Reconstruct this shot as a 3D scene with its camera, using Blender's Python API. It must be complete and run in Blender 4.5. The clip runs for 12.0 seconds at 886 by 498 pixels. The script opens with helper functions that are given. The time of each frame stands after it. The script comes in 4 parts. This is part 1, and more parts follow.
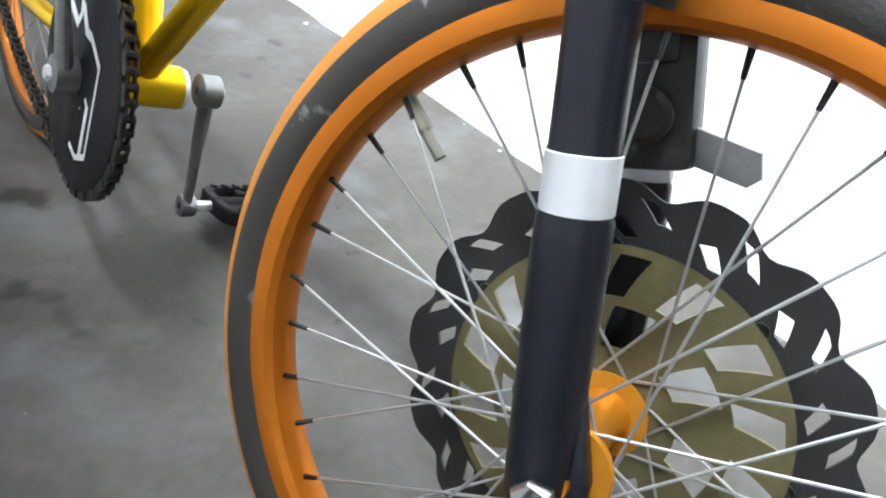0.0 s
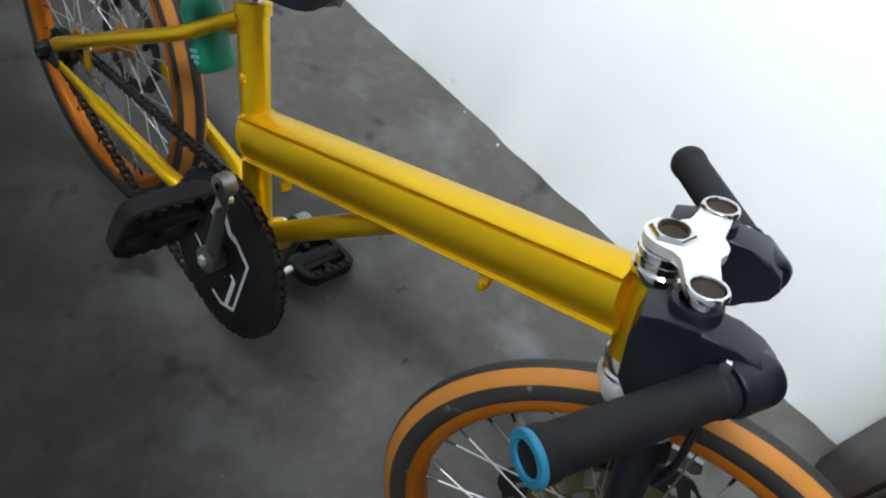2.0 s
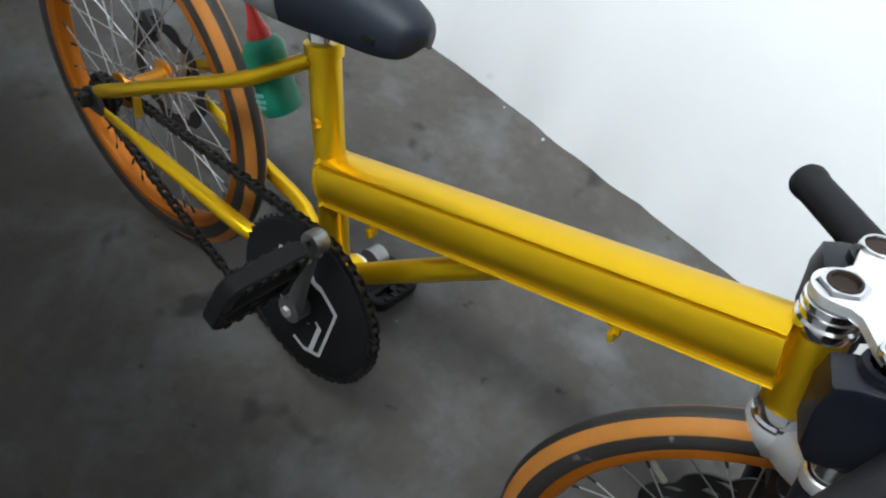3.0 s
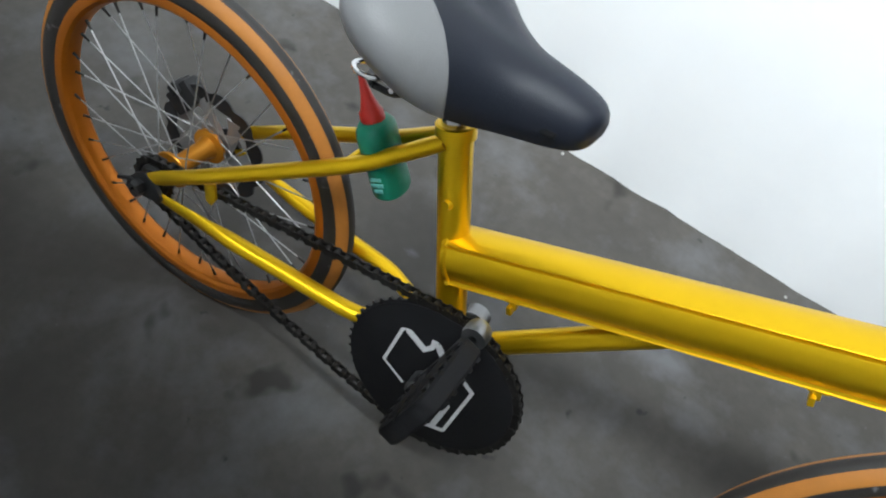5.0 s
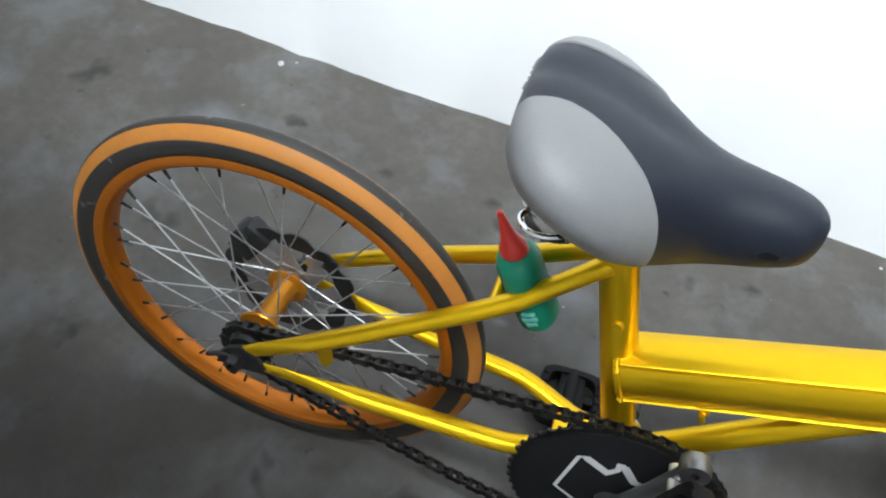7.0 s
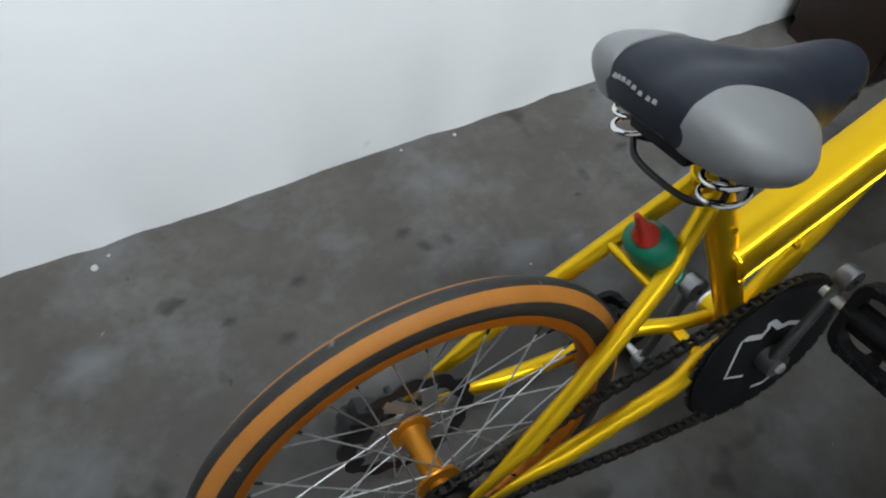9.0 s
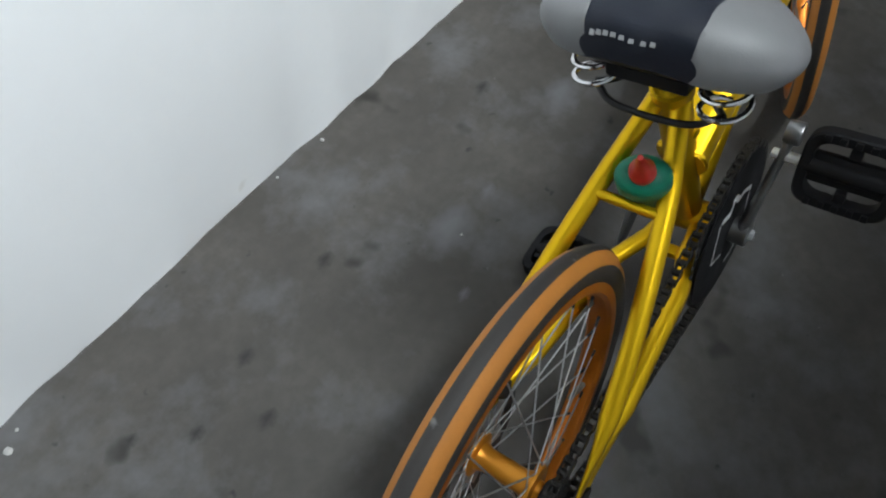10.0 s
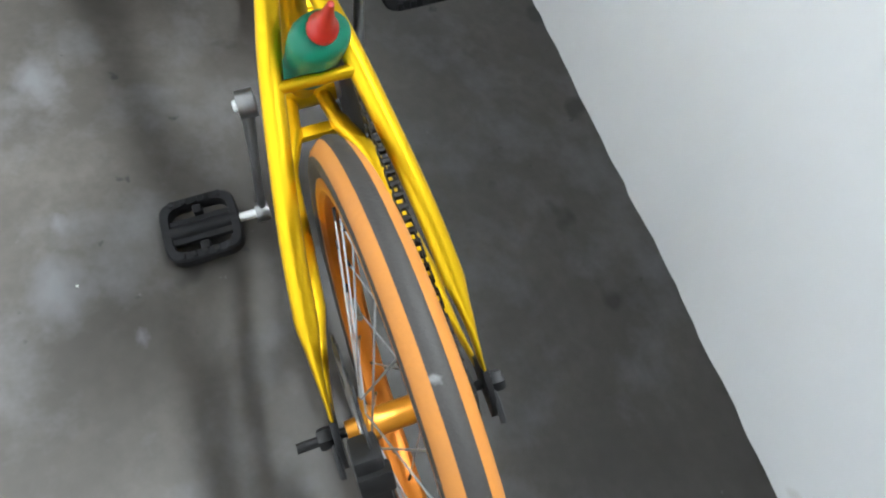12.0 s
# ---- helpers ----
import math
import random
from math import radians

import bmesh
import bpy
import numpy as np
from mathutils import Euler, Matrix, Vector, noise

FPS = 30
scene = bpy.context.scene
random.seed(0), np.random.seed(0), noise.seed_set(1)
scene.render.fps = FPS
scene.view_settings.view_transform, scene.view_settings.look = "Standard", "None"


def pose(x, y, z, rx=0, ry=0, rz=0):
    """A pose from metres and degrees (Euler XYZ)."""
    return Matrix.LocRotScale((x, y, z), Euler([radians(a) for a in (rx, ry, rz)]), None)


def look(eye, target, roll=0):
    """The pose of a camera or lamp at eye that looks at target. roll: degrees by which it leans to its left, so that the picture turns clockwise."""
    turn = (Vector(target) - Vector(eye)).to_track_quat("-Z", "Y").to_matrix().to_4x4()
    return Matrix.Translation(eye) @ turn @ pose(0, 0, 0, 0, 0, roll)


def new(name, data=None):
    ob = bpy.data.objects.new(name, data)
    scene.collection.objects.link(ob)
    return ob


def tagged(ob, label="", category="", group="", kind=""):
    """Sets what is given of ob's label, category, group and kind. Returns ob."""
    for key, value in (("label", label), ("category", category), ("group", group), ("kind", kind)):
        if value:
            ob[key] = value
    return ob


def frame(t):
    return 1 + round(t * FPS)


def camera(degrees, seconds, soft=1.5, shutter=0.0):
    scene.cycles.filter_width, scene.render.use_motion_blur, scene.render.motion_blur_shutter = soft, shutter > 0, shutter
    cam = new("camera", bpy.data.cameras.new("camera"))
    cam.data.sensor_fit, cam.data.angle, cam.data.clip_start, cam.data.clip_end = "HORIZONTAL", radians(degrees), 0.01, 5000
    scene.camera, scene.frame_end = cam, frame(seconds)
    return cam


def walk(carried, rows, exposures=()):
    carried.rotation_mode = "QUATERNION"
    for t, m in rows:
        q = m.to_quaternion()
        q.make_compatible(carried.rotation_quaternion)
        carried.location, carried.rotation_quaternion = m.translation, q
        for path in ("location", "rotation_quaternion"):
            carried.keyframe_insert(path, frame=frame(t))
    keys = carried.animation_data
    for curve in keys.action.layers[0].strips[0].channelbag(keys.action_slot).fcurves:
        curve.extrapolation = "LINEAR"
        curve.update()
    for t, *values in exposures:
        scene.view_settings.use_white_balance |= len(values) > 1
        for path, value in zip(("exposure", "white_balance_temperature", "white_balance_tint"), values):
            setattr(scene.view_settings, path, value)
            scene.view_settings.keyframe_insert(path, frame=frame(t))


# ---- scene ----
cam = camera(64.7, 12.0, soft=2.1)
PATH = [
    (0, (1.086, -0.140, 0.511), (0.542, 0.372, 0.008), 10.0),
    (0.5, (1.044, -0.126, 0.631), (0.518, 0.386, -0.048), 9.0),
    (1, (1.014, -0.175, 0.784), (0.583, 0.348, 0.049), 17.1),
    (1.5, (0.948, -0.208, 0.915), (0.578, 0.306, 0.142), 18.0),
    (2, (0.893, -0.227, 0.964), (0.545, 0.274, 0.172), 15.8),
    (2.5, (0.827, -0.225, 0.970), (0.482, 0.228, 0.149), 11.3),
    (4.5, (0.558, -0.348, 0.975), (0.229, 0.775, -0.647), 19.3),
    (5, (0.496, -0.315, 0.977), (0.133, 0.752, -0.676), 17.0),
    (5.5, (0.443, -0.295, 0.962), (0.047, 0.711, -0.721), 14.6),
    (6, (0.418, -0.285, 0.963), (-0.021, 0.705, -0.719), 13.2),
    (6.5, (0.362, -0.263, 0.966), (-0.02, 0.733, -0.725), 11.4),
    (7, (0.259, -0.233, 0.967), (0.011, 0.814, -0.719), 8.1),
    (7.5, (0.167, -0.222, 0.968), (0.055, 0.854, -0.714), 3.6),
    (9.5, (-0.155, -0.045, 0.994), (0.204, 0.342, 0.144), 3.3),
    (10, (-0.176, 0.043, 0.973), (0.656, 0.588, -0.762), 2.6),
    (10.5, (-0.173, 0.085, 0.967), (0.691, 0.356, -0.817), 3.7),
    (11, (-0.186, 0.149, 0.974), (0.691, 0.134, -0.823), 6.1),
    (11.5, (-0.193, 0.222, 0.946), (0.706, -0.248, -0.777), 15.6),
    (12, (-0.177, 0.254, 0.825), (0.739, -0.515, -0.778), 24.2),
]
walk(cam, [(t, look(eye, target, roll)) for t, eye, target, roll in PATH],
     exposures=[(0.0, 1.35), (0.5, 1.25), (1.0, 0.85), (1.5, 0.25), (2.0, -0.05), (5.5, 0.1), (6.5, 0.35), (7.5, 0.15), (9.5, -0.5), (10.5, -0.3), (11.0, 0.1), (11.5, 0.6), (12.0, 0.9)])

# ---- light ----
LEAN = 14.24          # the bicycle leans towards the wall on its pedal, in degrees
world = bpy.data.worlds.new("world")
scene.world = world
world.use_nodes = True
world.node_tree.nodes["Background"].inputs[0].default_value = (0.75, 0.85, 1.0, 1)
world.node_tree.nodes["Background"].inputs[1].default_value = 0.12


def area_lamp(name, eye, target, size_x, size_y, watts, colour):
    data = bpy.data.lights.new(name, "AREA")
    data.shape, data.size, data.size_y, data.energy, data.color = "RECTANGLE", size_x, size_y, watts, colour
    ob = new(name, data)
    ob.matrix_world = look(eye, target)
    return ob


# steep daylight lamp, added out of view; shines through the added side wall opening
area_lamp("added_daylight", (0.10, -2.60, 10.0), (0.25, 0.36, 0.10), 6.0, 4.3, 6550, (0.88, 0.958, 1.0))


# ---- materials ----
def material(name, base, rough=0.5, metal=0.0, vary=0.15, scale=20.0, bump=0.0, bump_scale=200.0, coat=0.0, spec=0.5, stain=None, spots=None):
    """A surface with two scales of colour change and fine relief."""
    m = bpy.data.materials.new(name)
    m.use_nodes = True
    nt = m.node_tree
    b = nt.nodes["Principled BSDF"]
    b.inputs["Roughness"].default_value, b.inputs["Metallic"].default_value = rough, metal
    b.inputs["Coat Weight"].default_value, b.inputs["Specular IOR Level"].default_value = coat, spec
    tc = nt.nodes.new("ShaderNodeTexCoord")

    def tex(sc, detail, rgh=0.6):
        n = nt.nodes.new("ShaderNodeTexNoise")
        n.inputs["Scale"].default_value, n.inputs["Detail"].default_value, n.inputs["Roughness"].default_value = sc, detail, rgh
        nt.links.new(tc.outputs["Object"], n.inputs["Vector"])
        return n

    def mix(fac, a, c, kind="MIX"):
        n = nt.nodes.new("ShaderNodeMix")
        n.data_type, n.blend_type = "RGBA", kind
        for socket, v in ((n.inputs[0], fac), (n.inputs[6], a), (n.inputs[7], c)):
            if hasattr(v, "links"):
                nt.links.new(v, socket)
            else:
                socket.default_value = v
        return n.outputs[2]

    def ramped(src, lo, hi):
        n = nt.nodes.new("ShaderNodeMapRange")
        n.inputs["From Min"].default_value, n.inputs["From Max"].default_value = lo, hi
        nt.links.new(src, n.inputs["Value"])
        return n.outputs["Result"]

    large, small = tex(scale, 4), tex(scale * 9, 3)
    dark = (*[c * (1 - vary) for c in base], 1)
    light = (*[min(1, c * (1 + vary)) for c in base], 1)
    col = mix(ramped(large.outputs["Fac"], 0.3, 0.7), dark, light)
    col = mix(ramped(small.outputs["Fac"], 0.35, 0.65), mix(0.5, col, dark), col)
    if stain:
        st = tex(stain[1], 5, 0.65)
        col = mix(ramped(st.outputs["Fac"], stain[2] - 0.05, stain[2] + 0.20), col, (*stain[0], 1))
    for tint, size, start in spots or ():
        st = tex(size, 3, 0.5)
        col = mix(ramped(st.outputs["Fac"], start, start + 0.06), col, (*tint, 1))
    nt.links.new(col, b.inputs["Base Color"])
    r = nt.nodes.new("ShaderNodeMapRange")
    r.inputs["To Min"].default_value, r.inputs["To Max"].default_value = max(0.03, rough * 0.8), min(1, rough * 1.25)
    nt.links.new(large.outputs["Fac"], r.inputs["Value"])
    nt.links.new(r.outputs["Result"], b.inputs["Roughness"])
    if bump:
        bt = tex(bump_scale, 4)
        bn = nt.nodes.new("ShaderNodeBump")
        bn.inputs["Strength"].default_value, bn.inputs["Distance"].default_value = bump, 0.002
        nt.links.new(bt.outputs["Fac"], bn.inputs["Height"])
        nt.links.new(bn.outputs["Normal"], b.inputs["Normal"])
    return m


YELLOW = material("gold_yellow_paint", (0.755, 0.462, 0.008), 0.35, 0.85, 0.03, 8)
ORANGE_RIM = material("orange_anodised", (0.50, 0.145, 0.009), 0.34, 0.6, 0.08, 12)
HUB_GOLD = material("gold_anodised", (0.58, 0.23, 0.017), 0.32, 0.6, 0.08, 12)
ORANGE_RUBBER = material("orange_rubber", (0.43, 0.16, 0.022), 0.62, 0, 0.10, 30, bump=0.15)
TYRE_BLACK = material("tyre_rubber", (0.024, 0.021, 0.019), 0.6, 0, 0.25, 40, bump=0.3, bump_scale=500, spots=(((0.15, 0.15, 0.15), 42.0, 0.675),))
BLACK_METAL = material("black_metal", (0.014, 0.014, 0.015), 0.45, 0.2, 0.3, 30)
BLACK_PAINT = material("fork_black_paint", (0.006, 0.007, 0.012), 0.32, 0.0, 0.2, 15, spec=0.35)
PLASTIC = material("black_plastic", (0.009, 0.009, 0.0105), 0.6, 0, 0.25, 40, bump=0.1, spec=0.2)
CHAIN_STEEL = material("oily_chain_steel", (0.03, 0.028, 0.026), 0.4, 0.7, 0.4, 90)
CHROME = material("chrome", (0.78, 0.78, 0.79), 0.12, 1.0, 0.06, 30)
ALLOY = material("polished_alloy", (0.80, 0.80, 0.80), 0.48, 0.8, 0.06, 25)
SPOKE = material("spoke_steel", (0.40, 0.40, 0.40), 0.40, 0.8, 0.08, 40)
SEAT_DARK = material("dark_vinyl", (0.008, 0.011, 0.020), 0.43, 0, 0.12, 20, bump=0.25, bump_scale=700, spec=0.36)
SEAT_GREY = material("grey_vinyl", (0.195, 0.195, 0.20), 0.45, 0, 0.05, 15, bump=0.2, bump_scale=700)
GREEN = material("green_plastic", (0.003, 0.17, 0.098), 0.42, 0, 0.08, 20, spec=0.35)
PALE_PRINT = material("pale_green_print", (0.10, 0.34, 0.30), 0.4, 0, 0.05, 30)
RED = material("red_plastic", (0.48, 0.022, 0.014), 0.35, 0, 0.06, 20)
CYAN = material("cyan_plastic", (0.015, 0.17, 0.29), 0.35, 0, 0.08, 20)
WHITE_MARK = material("white_print", (0.62, 0.62, 0.62), 0.5, 0, 0.05, 30)
FLOOR = material("cement_floor", (0.066, 0.0605, 0.054), 0.44, 0, 0.30, 4.5, bump=0.12, bump_scale=45, spec=0.3, stain=((0.105, 0.105, 0.108), 5.5, 0.54),
                 spots=(((0.028, 0.026, 0.023), 7.0, 0.64), ((0.024, 0.024, 0.024), 24.0, 0.70), ((0.17, 0.17, 0.17), 38.0, 0.735)))


def blotch(mat, x, y, rx, ry, colour):
    """A stain with a ragged outline at a place on a floor."""
    nt = mat.node_tree
    b = nt.nodes["Principled BSDF"]
    before = b.inputs["Base Color"].links[0].from_socket
    tc = nt.nodes.new("ShaderNodeTexCoord")
    mp = nt.nodes.new("ShaderNodeMapping")
    mp.inputs["Location"].default_value = (-x / rx, -y / ry, 0)
    mp.inputs["Scale"].default_value = (1 / rx, 1 / ry, 0)
    nt.links.new(tc.outputs["Object"], mp.inputs["Vector"])
    far = nt.nodes.new("ShaderNodeVectorMath")
    far.operation = "LENGTH"
    nt.links.new(mp.outputs["Vector"], far.inputs[0])
    nz = nt.nodes.new("ShaderNodeTexNoise")
    nz.inputs["Scale"].default_value, nz.inputs["Detail"].default_value = 1.6, 4
    nt.links.new(mp.outputs["Vector"], nz.inputs["Vector"])
    add = nt.nodes.new("ShaderNodeMath")
    add.operation = "MULTIPLY_ADD"
    add.inputs[1].default_value = 1.1
    nt.links.new(nz.outputs["Fac"], add.inputs[0])
    nt.links.new(far.outputs["Value"], add.inputs[2])
    ramp = nt.nodes.new("ShaderNodeMapRange")
    ramp.inputs["From Min"].default_value, ramp.inputs["From Max"].default_value = 1.5, 0.7
    nt.links.new(add.outputs["Value"], ramp.inputs["Value"])
    mx = nt.nodes.new("ShaderNodeMix")
    mx.data_type = "RGBA"
    nt.links.new(ramp.outputs["Result"], mx.inputs[0])
    nt.links.new(before, mx.inputs[6])
    mx.inputs[7].default_value = (*colour, 1)
    nt.links.new(mx.outputs[2], b.inputs["Base Color"])


for sx, sy, rx, ry in ((0.165, 0.488, 0.022, 0.015), (-0.029, 0.476, 0.020, 0.014), (-0.150, 0.453, 0.018, 0.012), (-0.077, 0.388, 0.022, 0.015), (0.615, 0.490, 0.024, 0.016), (-0.21, 0.519, 0.016, 0.012)):
    blotch(FLOOR, sx, sy, rx, ry, (0.024, 0.023, 0.021))
for sx, sy, rx, ry in ((0.428, 0.353, 0.022, 0.012), (0.245, 0.276, 0.018, 0.010), (0.33, 0.36, 0.07, 0.045), (0.69, 0.364, 0.06, 0.04), (-0.36, 0.47, 0.07, 0.05)):
    blotch(FLOOR, sx, sy, rx, ry, (0.105, 0.105, 0.11))
WALL = material("white_wall_paint", (0.80, 0.81, 0.82), 0.7, 0, 0.022, 2.2, bump=0.12, bump_scale=70, spots=(((0.70, 0.70, 0.69), 9.0, 0.72),))
# dark tone for the unseen end walls and ceiling, limits bounce light
DARK_SHELL = material("dark_shell", (0.14, 0.135, 0.13), 0.85, 0, 0.15, 3)
WOOD = material("dark_brown_wood", (0.024, 0.011, 0.0065), 0.5, 0, 0.3, 6, bump=0.15, bump_scale=80)
RUBBER_GREY = material("grey_rubber", (0.16, 0.15, 0.12), 0.6, 0, 0.1, 30)
BRONZE = material("dull_bronze", (0.16, 0.14, 0.07), 0.45, 0.7, 0.2, 40)
CRANK_STEEL = material("worn_chrome", (0.27, 0.27, 0.272), 0.34, 0.9, 0.15, 40)
SILVER_BAND = material("silver_band", (0.62, 0.63, 0.66), 0.35, 0.3, 0.05, 30)
# rusty brown, darkened to paint the shade inside the bores
RUST_BORE_SHADE = material("rusty_shaded_bore", (0.030, 0.018, 0.013), 0.8, 0.2, 0.4, 60, bump=0.3)


# ---- mesh helpers ----
def part(name, bm, mats, parent=None, label="", m=None, angle=35):
    """Links a bmesh as one mesh object, under a thing or a part."""
    bmesh.ops.recalc_face_normals(bm, faces=bm.faces[:])
    for fc in bm.faces:
        fc.smooth = True
    me = bpy.data.meshes.new(name)
    bm.to_mesh(me)
    bm.free()
    me.set_sharp_from_angle(angle=radians(angle))
    for mt in (mats if isinstance(mats, (list, tuple)) else (mats,)):
        me.materials.append(mt)
    ob = new(name, me)
    if parent is not None:
        ob.parent = parent
    if m is not None:
        ob.matrix_basis = m
    return tagged(ob, label) if label else ob


def shared(name, like, parent, m, label=""):
    """Another object on the mesh of like."""
    ob = new(name, like.data)
    ob.parent = parent
    ob.matrix_basis = m
    return tagged(ob, label) if label else ob


def tube(points, radii, n=14, bm=None, caps=True, flat=None):
    """A round tube along points; flat: a pair that stretches its section sideways and upwards, or a list of pairs."""
    bm = bm or bmesh.new()
    pts = [Vector(p) for p in points]
    k = len(pts)
    rs = radii if isinstance(radii, (list, tuple)) else [radii] * k
    fl = flat if isinstance(flat, list) else [flat or (1, 1)] * k
    rings, side = [], None
    for i, p in enumerate(pts):
        d = (pts[min(i + 1, k - 1)] - pts[max(i - 1, 0)]).normalized()
        if side is None:
            ref = Vector((0, 1, 0)) if abs(d.y) < 0.9 else Vector((1, 0, 0))
            side = (ref - d * ref.dot(d)).normalized()
        else:
            side = (side - d * side.dot(d)).normalized()
        up = d.cross(side)
        rings.append([bm.verts.new(p + rs[i] * (side * math.cos(a) * fl[i][0] + up * math.sin(a) * fl[i][1]))
                      for a in (2 * math.pi * j / n for j in range(n))])
    for a, b in zip(rings, rings[1:]):
        for j in range(n):
            bm.faces.new((a[j], a[(j + 1) % n], b[(j + 1) % n], b[j]))
    if caps:
        bm.faces.new(rings[0][::-1])
        bm.faces.new(rings[-1])
    return bm


def bend(points, steps=6):
    """A smooth line through points (Catmull-Rom)."""
    p = [Vector(q) for q in points]
    p = [2 * p[0] - p[1]] + p + [2 * p[-1] - p[-2]]
    out = []
    for i in range(1, len(p) - 2):
        for s in range(steps):
            t = s / steps
            out.append(0.5 * ((2 * p[i]) + (p[i + 1] - p[i - 1]) * t + (2 * p[i - 1] - 5 * p[i] + 4 * p[i + 1] - p[i + 2]) * t * t
                              + (3 * p[i] - p[i - 1] - 3 * p[i + 1] + p[i + 2]) * t ** 3))
    return out + [p[-2]]


def lathe(profile, m=None, n=28, bm=None, closed=False):
    """Turns (radius, height) points about the local z axis."""
    bm = bm or bmesh.new()
    m = m or Matrix()
    rings = []
    for r, h in profile:
        if r < 1e-6:
            rings.append([bm.verts.new(m @ Vector((0, 0, h)))] * n)
        else:
            rings.append([bm.verts.new(m @ Vector((r * math.cos(a), r * math.sin(a), h))) for a in (2 * math.pi * j / n for j in range(n))])
    pairs = list(zip(rings, rings[1:])) + ([(rings[-1], rings[0])] if closed else [])
    for a, b in pairs:
        for j in range(n):
            q = [a[j], a[(j + 1) % n], b[(j + 1) % n], b[j]]
            q = [v for i, v in enumerate(q) if v not in q[:i]]
            if len(q) > 2:
                bm.faces.new(q)
    return bm


def box(sx, sy, sz, m=None, bevel=0.0, bm=None, seg=2):
    bm = bm or bmesh.new()
    made = bmesh.ops.create_cube(bm, size=1, matrix=(m or Matrix()) @ Matrix.Diagonal((sx, sy, sz, 1)))
    if bevel:
        edges = list({e for v in made["verts"] for e in v.link_edges})
        bmesh.ops.bevel(bm, geom=edges, offset=bevel, segments=seg, affect="EDGES", profile=0.6)
    return bm


def slab(outline, depth, m=None, bevel=0.0, bm=None, holes=()):
    """A plate: a 2D outline in local x and z, thick along local y."""
    bm = bm or bmesh.new()
    m = m or Matrix()
    front = [bm.verts.new(m @ Vector((x, -depth / 2, z))) for x, z in outline]
    back = [bm.verts.new(m @ Vector((x, depth / 2, z))) for x, z in outline]
    f = [bm.faces.new(front), bm.faces.new(back[::-1])]
    k = len(outline)
    for i in range(k):
        f.append(bm.faces.new((front[i], back[i], back[(i + 1) % k], front[(i + 1) % k])))
    if bevel:
        edges = [e for e in {e for q in f[:2] for e in q.edges}]
        bmesh.ops.bevel(bm, geom=edges, offset=bevel, segments=2, affect="EDGES", profile=0.6)
    return bm


def along(a, b):
    """A frame at a whose z axis points to b, and the distance."""
    a, b = Vector(a), Vector(b)
    return Matrix.Translation(a) @ (b - a).to_track_quat("Z", "Y").to_matrix().to_4x4(), (b - a).length


# ---- the room ----
WALL_Y, WALL_SLOPE = 0.675, -0.030
SIDE_Y, SIDE_SLOPE = -0.481, -0.074


def wall_y(x):
    return WALL_Y + WALL_SLOPE * x


def uneven_foot(length, seed, step_at=None):
    """A wall face in local x and z whose plaster foot wanders; it stands behind local y = 0."""
    bm = bmesh.new()
    n = 300
    rows = []
    for h, dep in ((-0.01, 0.0), (0.0, 0.0), (0.010, 0.0), (0.04, 0.001), (0.4, 0.0), (4.8, 0.0)):
        row = []
        for i in range(n + 1):
            x = -length / 2 + length * i / n
            if h < 0.3:
                w = noise.noise((x * 3.5, seed, 0)) * 0.005 + noise.noise((x * 15, seed + 4, h * 8)) * 0.0050 + noise.noise((x * 50, seed + 9, h * 20)) * 0.0022
                if step_at is not None and x < step_at:
                    w -= 0.004 * min(1, (step_at - x) / 0.06)
            else:
                w = noise.noise((x * 2.5, h * 3, seed)) * 0.002
            row.append(bm.verts.new((x, w + dep, h)))
        rows.append(row)
    for a, b in zip(rows, rows[1:]):
        for i in range(n):
            bm.faces.new((a[i], a[i + 1], b[i + 1], b[i]))
    return bm


def thicken(bm, depth):
    made = bmesh.ops.extrude_face_region(bm, geom=bm.faces[:])
    bmesh.ops.translate(bm, verts=[v for v in made["geom"] if isinstance(v, bmesh.types.BMVert)], vec=(0, depth, 0))
    return bm


